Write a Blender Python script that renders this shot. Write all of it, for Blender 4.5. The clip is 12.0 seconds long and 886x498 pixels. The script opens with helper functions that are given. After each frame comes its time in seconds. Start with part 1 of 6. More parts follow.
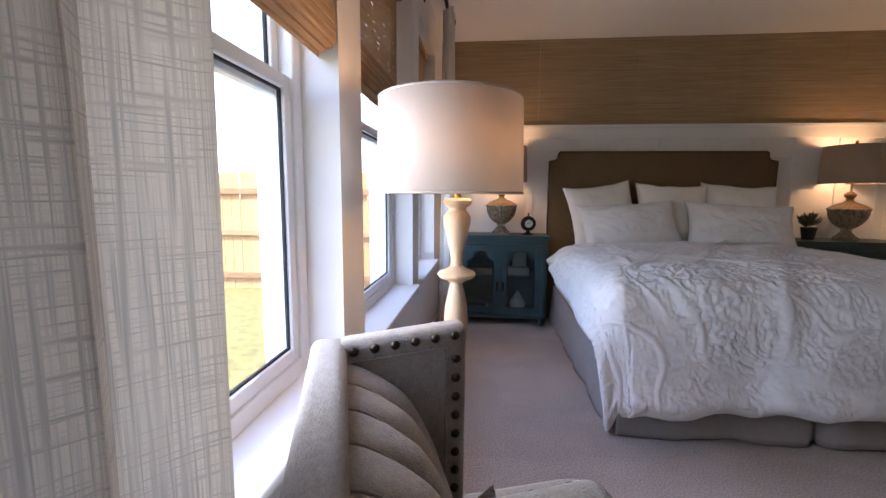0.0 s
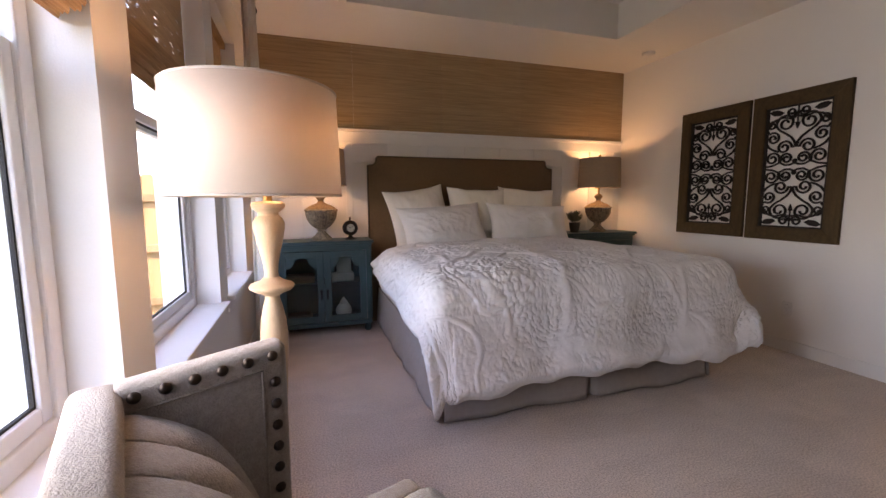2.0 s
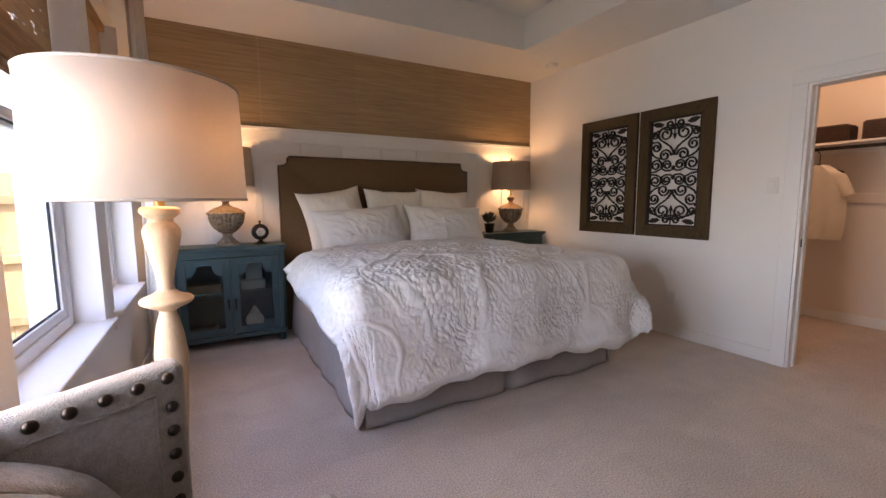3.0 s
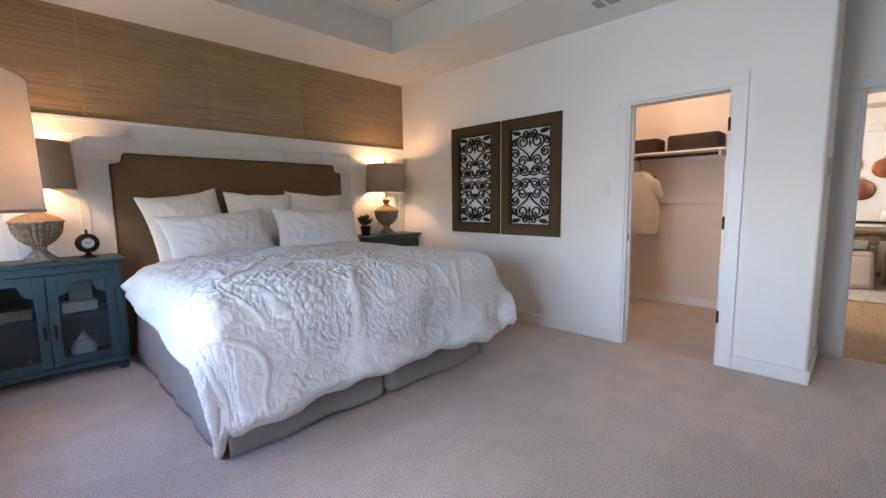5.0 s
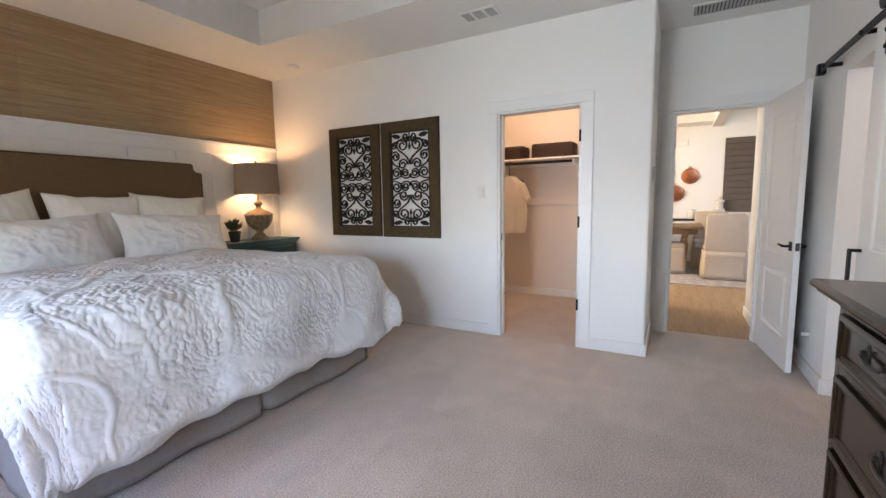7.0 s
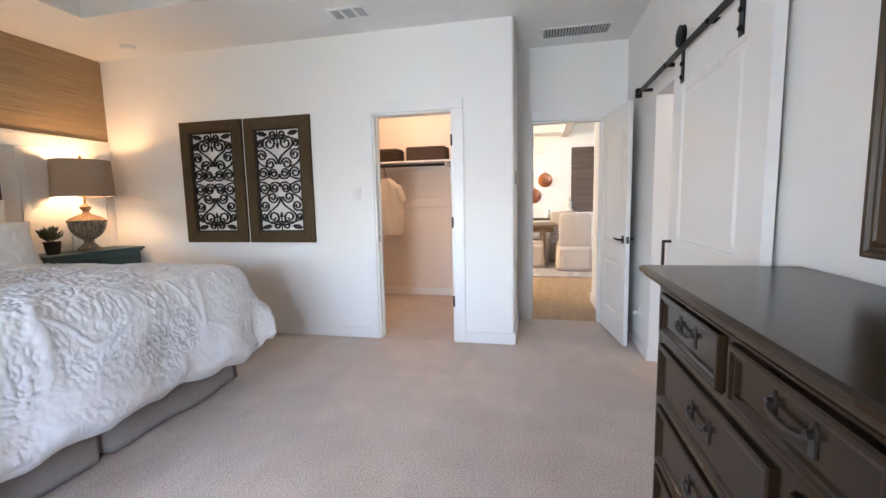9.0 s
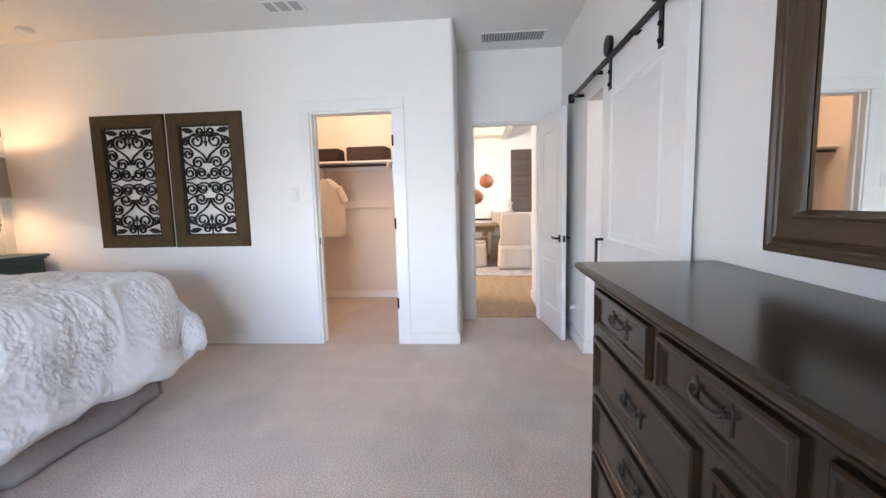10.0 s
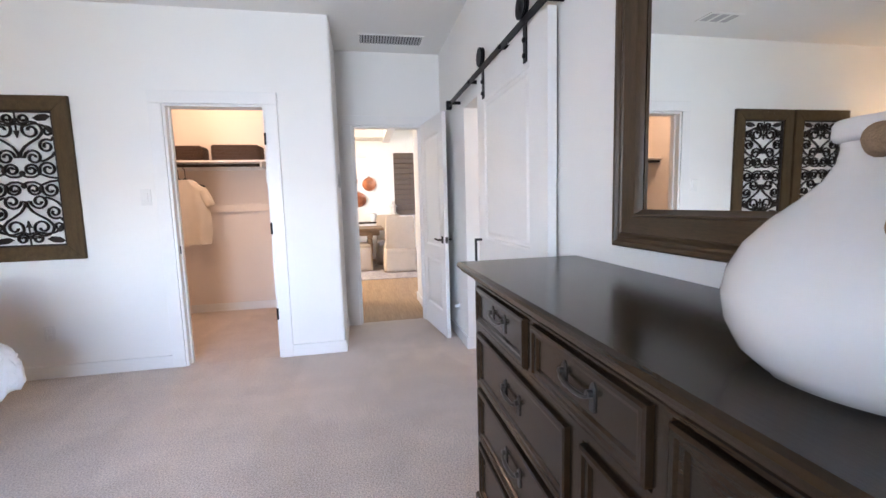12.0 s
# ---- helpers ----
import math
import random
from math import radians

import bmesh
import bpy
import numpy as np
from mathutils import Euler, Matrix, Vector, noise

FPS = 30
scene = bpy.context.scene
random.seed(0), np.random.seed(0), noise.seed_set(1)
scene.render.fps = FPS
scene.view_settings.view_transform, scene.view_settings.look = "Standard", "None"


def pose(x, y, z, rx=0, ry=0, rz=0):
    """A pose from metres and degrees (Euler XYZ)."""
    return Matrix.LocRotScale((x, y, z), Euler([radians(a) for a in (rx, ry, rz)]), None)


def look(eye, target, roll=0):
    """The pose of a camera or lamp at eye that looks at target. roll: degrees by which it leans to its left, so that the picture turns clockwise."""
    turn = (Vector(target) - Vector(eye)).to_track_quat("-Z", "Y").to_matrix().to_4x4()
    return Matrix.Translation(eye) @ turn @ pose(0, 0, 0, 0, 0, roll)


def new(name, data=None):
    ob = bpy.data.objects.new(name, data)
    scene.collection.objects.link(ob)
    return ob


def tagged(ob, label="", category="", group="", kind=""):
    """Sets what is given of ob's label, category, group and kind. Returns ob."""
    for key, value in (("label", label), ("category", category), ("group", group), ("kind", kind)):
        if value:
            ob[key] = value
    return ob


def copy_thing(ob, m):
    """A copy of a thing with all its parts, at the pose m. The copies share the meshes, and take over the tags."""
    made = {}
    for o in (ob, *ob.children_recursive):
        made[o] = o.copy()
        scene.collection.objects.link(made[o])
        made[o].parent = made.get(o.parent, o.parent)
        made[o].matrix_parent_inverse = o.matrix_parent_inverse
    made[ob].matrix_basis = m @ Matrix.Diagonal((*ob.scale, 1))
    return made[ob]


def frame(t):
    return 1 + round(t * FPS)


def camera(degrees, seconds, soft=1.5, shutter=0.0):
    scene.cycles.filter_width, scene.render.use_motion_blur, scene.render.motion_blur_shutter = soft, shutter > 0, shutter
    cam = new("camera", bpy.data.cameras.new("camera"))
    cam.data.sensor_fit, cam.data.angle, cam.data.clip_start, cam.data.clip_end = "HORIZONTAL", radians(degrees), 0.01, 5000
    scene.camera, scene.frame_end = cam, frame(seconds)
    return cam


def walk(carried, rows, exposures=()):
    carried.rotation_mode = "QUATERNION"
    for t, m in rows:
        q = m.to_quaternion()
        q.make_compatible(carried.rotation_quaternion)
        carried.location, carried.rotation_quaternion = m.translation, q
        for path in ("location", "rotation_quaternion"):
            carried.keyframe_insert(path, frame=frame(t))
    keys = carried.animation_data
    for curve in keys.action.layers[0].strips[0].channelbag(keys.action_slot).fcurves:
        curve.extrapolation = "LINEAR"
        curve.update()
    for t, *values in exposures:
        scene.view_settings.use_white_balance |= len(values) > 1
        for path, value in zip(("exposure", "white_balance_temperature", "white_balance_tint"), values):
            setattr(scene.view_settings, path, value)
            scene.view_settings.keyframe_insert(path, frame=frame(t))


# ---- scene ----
cam = camera(93.1, 12.0)
PATH = [
    (0, (-0.037, 0.202, 1.238), (-0.235, 2.176, 0.986), 0.5),
    (0.5, (-0.036, 0.215, 1.233), (-0.049, 2.2, 0.992), 0.2),
    (1, (-0.033, 0.223, 1.234), (0.162, 2.199, 0.998), 0.1),
    (1.5, (-0.031, 0.235, 1.232), (0.377, 2.179, 1.001), -0.0),
    (2, (-0.027, 0.243, 1.231), (0.591, 2.132, 1.003), -0.2),
    (2.5, (-0.024, 0.243, 1.237), (0.788, 2.057, 1.01), -0.1),
    (3, (-0.018, 0.239, 1.24), (0.948, 1.976, 1.015), -0.3),
    (5, (0.032, 0.209, 1.256), (1.441, 1.61, 1.031), -0.7),
    (5.5, (0.037, 0.207, 1.258), (1.534, 1.514, 1.029), -0.8),
    (6, (0.04, 0.209, 1.259), (1.617, 1.418, 1.032), -0.8),
    (6.5, (0.043, 0.213, 1.258), (1.702, 1.307, 1.03), -0.9),
    (7, (0.042, 0.218, 1.253), (1.783, 1.179, 1.033), -0.9),
    (9, (0.046, 0.226, 1.248), (1.989, 0.648, 1.029), -1.2),
    (9.5, (0.054, 0.222, 1.246), (2.021, 0.514, 1.027), -1.3),
    (10, (0.059, 0.222, 1.246), (2.04, 0.381, 1.026), -1.4),
    (10.5, (0.067, 0.218, 1.244), (2.054, 0.24, 1.024), -1.5),
    (11, (0.072, 0.217, 1.241), (2.057, 0.099, 1.023), -1.5),
    (11.5, (0.074, 0.216, 1.243), (2.045, -0.039, 1.023), -1.6),
    (12, (0.077, 0.214, 1.242), (2.028, -0.165, 1.023), -1.6),
]
EXPOSURES = [(0.0, 3.45, 6600, 23), (2.0, 3.6, 7700, 29), (3.0, 3.85, 7400, 27), (5.0, 4.3, 6200, 16), (7.0, 4.5, 6450, 15), (9.0, 4.8, 6250, 15), (12.0, 5.0, 6000, 18)]
walk(cam, [(t, look(eye, target, roll)) for t, eye, target, roll in PATH], EXPOSURES)

# ---- world, sun and daylight ----
SUN_ELEV, SUN_AZ = 62.0, 150.0        # degrees; azimuth clockwise from +y
world = bpy.data.worlds.new("world")
scene.world = world
world.use_nodes = True
wt = world.node_tree
sky = wt.nodes.new("ShaderNodeTexSky")
sky.sky_type = "NISHITA"
sky.sun_disc = False
sky.sun_elevation, sky.sun_rotation = radians(SUN_ELEV), radians(SUN_AZ)
wt.links.new(sky.outputs[0], wt.nodes["Background"].inputs[0])
wt.nodes["Background"].inputs[1].default_value = 0.15


def lamp(name, kind, m, watts, colour, angle=0.01, radius=0.05, size=(1.0, 1.0), spread=180):
    data = bpy.data.lights.new(name, kind)
    data.energy, data.color = watts, colour
    if kind == "SUN":
        data.angle = angle
    elif kind == "POINT":
        data.shadow_soft_size = radius
    else:
        data.shape, data.size, data.size_y, data.spread = "RECTANGLE", size[0], size[1], radians(spread)
    ob = new(name, data)
    ob.matrix_world = m
    return ob


SUN_DIR = Vector((math.sin(radians(SUN_AZ)) * math.cos(radians(SUN_ELEV)),
                  math.cos(radians(SUN_AZ)) * math.cos(radians(SUN_ELEV)), math.sin(radians(SUN_ELEV))))
lamp("sun", "SUN", look(SUN_DIR * 30, (0, 0, 0)), 1.7, (1.0, 0.95, 0.86), angle=radians(0.5))

WINDOWS = [(0.42, 1.51), (1.745, 2.83), (3.06, 3.95)]     # openings in the west wall, along y
SILL_Z, HEAD_Z = 0.66, 2.43
# sky light that comes in level through each opening: extent along y, where it falls, cone, strength
for (wy0, wy1), falls_on, spread, watts in (((0.72, 1.51), (2.9, 0.75, 1.05), 112, 1.22),
                                            (WINDOWS[1], (3.2, 0.5, 1.3), 85, 0.30),
                                            (WINDOWS[2], (2.6, 3.6, 2.7), 80, 0.16)):
    lamp("window_daylight", "AREA", look((-0.62, (wy0 + wy1) / 2, 1.2), falls_on), watts,
         (0.80, 0.91, 1.0), size=(wy1 - wy0 - 0.12, 0.9), spread=spread)
WARM = (1.0, 0.58, 0.27)
lamp("closet_bulb", "POINT", pose(4.7, 1.7, 2.55), 1.0, (1.0, 0.66, 0.41), radius=0.12)
# unseen warm area lamp added inside the dining room to brighten it
lamp("dining_fill", "AREA", look((7.4, 2.6, 2.0), (8.2, -0.4, 0.8)), 6.5, (1.0, 0.83, 0.60), size=(2.4, 1.6))
lamp("bath_bulb", "POINT", pose(2.75, -1.7, 2.45), 0.9, (1.0, 0.88, 0.74), radius=0.3)


# ---- materials ----
def mat(name, colour, rough=0.6, metal=0.0, var=0.12, scale=6.0, fine=60.0, bump=0.0, bump_scale=None,
        stretch=(1, 1, 1), sheen=0.0, coat=0.0, colour2=None, island=False, spec=0.5, detail_var=0.5):
    """A surface with a base colour varied at two scales and a fine relief."""
    m = bpy.data.materials.new(name)
    m.use_nodes = True
    t = m.node_tree
    p = t.nodes["Principled BSDF"]
    co = t.nodes.new("ShaderNodeTexCoord")
    mp = t.nodes.new("ShaderNodeMapping")
    mp.inputs["Scale"].default_value = stretch
    t.links.new(co.outputs["Object"], mp.inputs[0])
    big, small = t.nodes.new("ShaderNodeTexNoise"), t.nodes.new("ShaderNodeTexNoise")
    big.inputs["Scale"].default_value, small.inputs["Scale"].default_value = scale, fine
    big.inputs["Detail"].default_value = 4
    small.inputs["Detail"].default_value = 3
    for n in (big, small):
        t.links.new(mp.outputs[0], n.inputs["Vector"])
    mixn = t.nodes.new("ShaderNodeMix")
    mixn.inputs[0].default_value = detail_var
    t.links.new(big.outputs[0], mixn.inputs[2])
    t.links.new(small.outputs[0], mixn.inputs[3])
    ramp = t.nodes.new("ShaderNodeValToRGB")
    c2 = colour2 or tuple(c * (1 - 2 * var) for c in colour)
    ramp.color_ramp.elements[0].position, ramp.color_ramp.elements[1].position = 0.32, 0.68
    ramp.color_ramp.elements[0].color = (*c2, 1)
    ramp.color_ramp.elements[1].color = (*colour, 1)
    t.links.new(mixn.outputs[0], ramp.inputs[0])
    out = ramp.outputs[0]
    if island:
        info = t.nodes.new("ShaderNodeObjectInfo")
        hsv = t.nodes.new("ShaderNodeHueSaturation")
        mr = t.nodes.new("ShaderNodeMapRange")
        mr.inputs[3].default_value, mr.inputs[4].default_value = 0.8, 1.18
        t.links.new(info.outputs["Random"], mr.inputs[0])
        t.links.new(mr.outputs[0], hsv.inputs["Value"])
        t.links.new(out, hsv.inputs["Color"])
        out = hsv.outputs[0]
    t.links.new(out, p.inputs["Base Color"])
    p.inputs["Roughness"].default_value, p.inputs["Metallic"].default_value = rough, metal
    p.inputs["Specular IOR Level"].default_value = spec
    if sheen:
        p.inputs["Sheen Weight"].default_value = sheen
    if coat:
        p.inputs["Coat Weight"].default_value = coat
        p.inputs["Coat Roughness"].default_value = 0.12
    if bump:
        b = t.nodes.new("ShaderNodeBump")
        b.inputs["Strength"].default_value = bump
        b.inputs["Distance"].default_value = 0.004
        src = small
        if bump_scale:
            src = t.nodes.new("ShaderNodeTexNoise")
            src.inputs["Scale"].default_value = bump_scale
            t.links.new(mp.outputs[0], src.inputs["Vector"])
        t.links.new(src.outputs[0], b.inputs["Height"])
        t.links.new(b.outputs[0], p.inputs["Normal"])
    return m


def mix_in(m, kind, amount, colour):
    """Mixes a translucent or transparent share into a material."""
    t = m.node_tree
    p, out = t.nodes["Principled BSDF"], t.nodes["Material Output"]
    s = t.nodes.new(kind)
    s.inputs["Color"].default_value = (*colour, 1)
    mx = t.nodes.new("ShaderNodeMixShader")
    mx.inputs[0].default_value = amount
    t.links.new(p.outputs[0], mx.inputs[1])
    t.links.new(s.outputs[0], mx.inputs[2])
    t.links.new(mx.outputs[0], out.inputs[0])
    return m


def pane_mat(name, gloss, tint=(1, 1, 1), rough=0.02):
    m = bpy.data.materials.new(name)
    m.use_nodes = True
    t = m.node_tree
    t.nodes.remove(t.nodes["Principled BSDF"])
    a, b, mx = t.nodes.new("ShaderNodeBsdfTransparent"), t.nodes.new("ShaderNodeBsdfGlossy"), t.nodes.new("ShaderNodeMixShader")
    a.inputs[0].default_value = (*tint, 1)
    b.inputs["Roughness"].default_value = rough
    mx.inputs[0].default_value = gloss
    t.links.new(a.outputs[0], mx.inputs[1])
    t.links.new(b.outputs[0], mx.inputs[2])
    t.links.new(mx.outputs[0], t.nodes["Material Output"].inputs[0])
    return m


def glow_mat(name, colour, strength):
    m = bpy.data.materials.new(name)
    m.use_nodes = True
    p = m.node_tree.nodes["Principled BSDF"]
    p.inputs["Emission Color"].default_value = (*colour, 1)
    p.inputs["Emission Strength"].default_value = strength
    return m


M_wall = mat("wall_paint", (0.84, 0.825, 0.795), 0.75, var=0.02, scale=1.5, fine=220, bump=0.12, spec=0.3)
M_white = mat("white_trim_paint", (0.82, 0.81, 0.79), 0.38, var=0.02, scale=3, fine=90, bump=0.05)
M_ceiling = mat("ceiling_paint", (0.79, 0.78, 0.755), 0.85, var=0.02, scale=2, fine=160, bump=0.25, spec=0.2)
M_vinyl = mat("white_vinyl", (0.80, 0.81, 0.82), 0.3, var=0.02, scale=4, fine=50)
M_tan = mat("tan_paint", (0.52, 0.42, 0.33), 0.7, var=0.03, scale=2, fine=150, bump=0.1)
M_closet = mat("closet_paint", (0.78, 0.70, 0.63), 0.75, var=0.02, scale=2, fine=180, bump=0.1)
M_black = mat("black_iron", (0.012, 0.012, 0.014), 0.45, 0.6, var=0.2, scale=30, fine=200, bump=0.1)
M_teal = mat("teal_paint", (0.036, 0.085, 0.093), 0.42, var=0.14, scale=9, fine=70, bump=0.08, stretch=(1, 1, 0.3))
M_headboard = mat("brown_linen", (0.155, 0.093, 0.044), 0.9, var=0.12, scale=40, fine=420, bump=0.35, sheen=0.15)
M_welt = mat("dark_brown_welt", (0.075, 0.047, 0.024), 0.9, var=0.1, scale=60, fine=400)
M_duvet = mat("white_cotton", (0.78, 0.77, 0.765), 0.9, var=0.03, scale=7, fine=300, bump=0.25, sheen=0.2, spec=0.2)
M_pillow = mat("ivory_cotton", (0.80, 0.77, 0.71), 0.9, var=0.03, scale=6, fine=350, bump=0.2, sheen=0.2, spec=0.2)
M_skirt = mat("grey_linen", (0.42, 0.38, 0.35), 0.95, var=0.07, scale=30, fine=500, bump=0.25, spec=0.2)
M_chair = mat("oatmeal_linen", (0.41, 0.36, 0.31), 0.92, var=0.17, scale=90, fine=330, bump=0.8, sheen=0.2, spec=0.2)
M_nail = mat("bronze_nail", (0.055, 0.038, 0.028), 0.3, 0.8, var=0.2, scale=60, fine=200)
M_espresso = mat("espresso_wood", (0.030, 0.0175, 0.009), 0.21, var=0.18, scale=3, fine=26, bump=0.05, stretch=(1, 9, 9), spec=0.3)
M_pewter = mat("pewter", (0.075, 0.07, 0.066), 0.36, 0.8, var=0.12, scale=50, fine=200)
M_mirrorwood = mat("walnut_frame", (0.088, 0.056, 0.030), 0.42, var=0.25, scale=4, fine=40, bump=0.08, stretch=(8, 8, 1), spec=0.3)
M_mirrorwood_h = mat("walnut_frame_rail", (0.088, 0.056, 0.030), 0.42, var=0.25, scale=4, fine=40, bump=0.08, stretch=(1, 8, 8), spec=0.3)
M_panelwood = mat("brown_panel_wood", (0.105, 0.068, 0.032), 0.7, spec=0.25, var=0.25, scale=4, fine=40, bump=0.15, stretch=(8, 8, 1))
M_panelwood_h = mat("brown_panel_rail", (0.105, 0.068, 0.032), 0.7, spec=0.25, var=0.25, scale=4, fine=40, bump=0.15, stretch=(8, 1, 8))
M_iron = mat("bronze_iron", (0.026, 0.017, 0.012), 0.55, 0.25, var=0.25, scale=30, fine=150, bump=0.15)
M_lampwood = mat("bleached_wood", (0.58, 0.41, 0.26), 0.62, var=0.10, scale=5, fine=45, bump=0.08, stretch=(6, 6, 1))
M_brass = mat("aged_brass", (0.45, 0.28, 0.10), 0.35, 0.9, var=0.1, scale=20, fine=90)
M_shade = mix_in(mat("white_linen_shade", (0.50, 0.455, 0.415), 0.95, var=0.03, scale=40, fine=500, bump=0.15, spec=0.1), "ShaderNodeBsdfTranslucent", 0.30, (0.90, 0.80, 0.70))
M_shade_tan = mix_in(mat("oatmeal_burlap_shade", (0.36, 0.30, 0.24), 0.95, var=0.1, scale=60, fine=500, bump=0.3, spec=0.1), "ShaderNodeBsdfTranslucent", 0.10, (0.55, 0.45, 0.34))
M_shade_in = mat("shade_lining", (0.80, 0.70, 0.58), 0.9, var=0.02)
M_clock = mat("clock_bronze", (0.020, 0.013, 0.010), 0.4, 0.5, var=0.2, scale=40, fine=150)
M_dial = mat("clock_dial", (0.62, 0.60, 0.54), 0.6, var=0.03)
M_leaf = mat("succulent_leaf", (0.085, 0.105, 0.060), 0.55, var=0.2, scale=30, fine=120, colour2=(0.045, 0.058, 0.034))
M_pot = mat("dark_pot", (0.030, 0.024, 0.020), 0.6, var=0.2, scale=20, fine=100)
M_ceramic = mat("white_ceramic", (0.70, 0.685, 0.66), 0.045, var=0.015, scale=5, fine=40, spec=0.9)
M_creamceramic = mat("cream_ceramic", (0.55, 0.52, 0.47), 0.4, var=0.06, scale=20, fine=100)
M_rope = mat("jute_rope", (0.36, 0.24, 0.14), 0.95, var=0.2, scale=60, fine=400, bump=0.5)
M_paper = mat("book_paper", (0.50, 0.46, 0.39), 0.8, var=0.08, scale=10, fine=200, stretch=(1, 1, 6))
M_cover = mat("book_cover", (0.14, 0.11, 0.09), 0.6, var=0.1)
M_basket = mat("dark_wicker", (0.095, 0.050, 0.032), 0.6, var=0.35, scale=60, fine=160, bump=0.8, stretch=(1, 1, 3))
M_shirt = mat("cream_shirt", (0.72, 0.66, 0.58), 0.95, var=0.04, scale=12, fine=400, bump=0.15, spec=0.1)
M_plastic = mat("white_plastic", (0.78, 0.77, 0.74), 0.35, var=0.01)
# white vent slats, greyed to carry the shade between them
M_grille = mat("grille_grey", (0.42, 0.42, 0.42), 0.5, var=0.03)
M_dark = mat("dark_void", (0.03, 0.03, 0.03), 0.9, var=0.1)
M_copper = mat("copper", (0.55, 0.21, 0.10), 0.28, 0.95, var=0.25, scale=8, fine=40)
M_slip = mat("slipcover_linen", (0.50, 0.42, 0.33), 0.95, var=0.05, scale=10, fine=300, bump=0.2, spec=0.1)
M_oak = mat("weathered_oak", (0.22, 0.145, 0.085), 0.55, var=0.2, scale=5, fine=40, stretch=(1, 7, 7), bump=0.1)
M_blind = mat("brown_blind", (0.13, 0.095, 0.07), 0.6, var=0.2, scale=6, fine=60, stretch=(1, 1, 6))
M_rug = mat("faded_rug", (0.50, 0.45, 0.41), 0.95, var=0.25, scale=9, fine=60, bump=0.3, colour2=(0.22, 0.20, 0.21))
M_fence = mat("cedar_fence", (0.38, 0.235, 0.11), 0.85, var=0.22, scale=2.5, fine=25, bump=0.25, stretch=(7, 7, 0.8), island=True)
M_rail = mat("cedar_rail", (0.26, 0.16, 0.08), 0.85, var=0.2, scale=3, fine=30, bump=0.2, stretch=(0.8, 7, 7), island=True)
M_pane = pane_mat("window_glass", 0.035)
M_cabglass = pane_mat("cabinet_glass", 0.03, (0.86, 0.92, 0.93))
M_bulb = glow_mat("lamp_bulb", (1.0, 0.68, 0.38), 6.0)
M_mattress = mat("mattress_ticking", (0.72, 0.71, 0.70), 0.9, var=0.03, scale=20, fine=200)
M_greyknit = mat("grey_knit", (0.20, 0.185, 0.17), 0.95, var=0.4, scale=40, fine=120, bump=0.8)
M_mirror = bpy.data.materials.new("silvered_mirror")
M_mirror.use_nodes = True
mp_ = M_mirror.node_tree.nodes["Principled BSDF"]
mp_.inputs["Base Color"].default_value = (0.86, 0.88, 0.87, 1)
mp_.inputs["Metallic"].default_value, mp_.inputs["Roughness"].default_value = 1.0, 0.015


def carpet_mat():
    m = mat("cut_pile_carpet", (0.71, 0.595, 0.51), 0.97, var=0.26, scale=5, fine=128, bump=0.45, bump_scale=240, sheen=0.2, spec=0.1, detail_var=0.86)
    t = m.node_tree
    p = t.nodes["Principled BSDF"]
    base = p.inputs["Base Color"].links[0].from_socket
    co = t.nodes.new("ShaderNodeTexCoord")
    # vacuum tracks: patches of pile that lean either way
    mp = t.nodes.new("ShaderNodeMapping")
    mp.inputs["Rotation"].default_value = (0, 0, radians(16))
    mp.inputs["Scale"].default_value = (0.75, 1.9, 1)
    vor = t.nodes.new("ShaderNodeTexNoise")
    vor.inputs["Scale"].default_value, vor.inputs["Detail"].default_value = 1.1, 3
    n = t.nodes.new("ShaderNodeTexNoise")
    n.inputs["Scale"].default_value = 1.6
    add = t.nodes.new("ShaderNodeMix")
    add.data_type = "VECTOR"
    add.inputs[0].default_value = 0.06
    t.links.new(co.outputs["Object"], n.inputs["Vector"])
    t.links.new(co.outputs["Object"], add.inputs[4])
    t.links.new(n.outputs["Color"], add.inputs[5])
    t.links.new(add.outputs[1], mp.inputs[0])
    t.links.new(mp.outputs[0], vor.inputs["Vector"])
    hsv = t.nodes.new("ShaderNodeHueSaturation")
    mr = t.nodes.new("ShaderNodeMapRange")
    mr.inputs[1].default_value, mr.inputs[2].default_value = 0.46, 0.52
    mr.inputs[3].default_value, mr.inputs[4].default_value = 0.94, 1.03
    t.links.new(vor.outputs[0], mr.inputs[0])
    # narrow lanes left by the vacuum head
    lmp, lane, lmr, both = (t.nodes.new("ShaderNode" + k) for k in ("Mapping", "TexNoise", "MapRange", "Math"))
    lmp.inputs["Rotation"].default_value = (0, 0, radians(-8))
    lmp.inputs["Scale"].default_value = (5.0, 0.55, 1)
    lane.inputs["Scale"].default_value, lane.inputs["Detail"].default_value = 1.0, 1.5
    lmr.inputs[1].default_value, lmr.inputs[2].default_value = 0.50, 0.56
    lmr.inputs[3].default_value, lmr.inputs[4].default_value = 0.985, 1.015
    both.operation = "MULTIPLY"
    t.links.new(add.outputs[1], lmp.inputs[0])
    t.links.new(lmp.outputs[0], lane.inputs["Vector"])
    t.links.new(lane.outputs[0], lmr.inputs[0])
    t.links.new(mr.outputs[0], both.inputs[0])
    t.links.new(lmr.outputs[0], both.inputs[1])
    t.links.new(both.outputs[0], hsv.inputs["Value"])
    t.links.new(base, hsv.inputs["Color"])
    t.links.new(hsv.outputs[0], p.inputs["Base Color"])
    return m


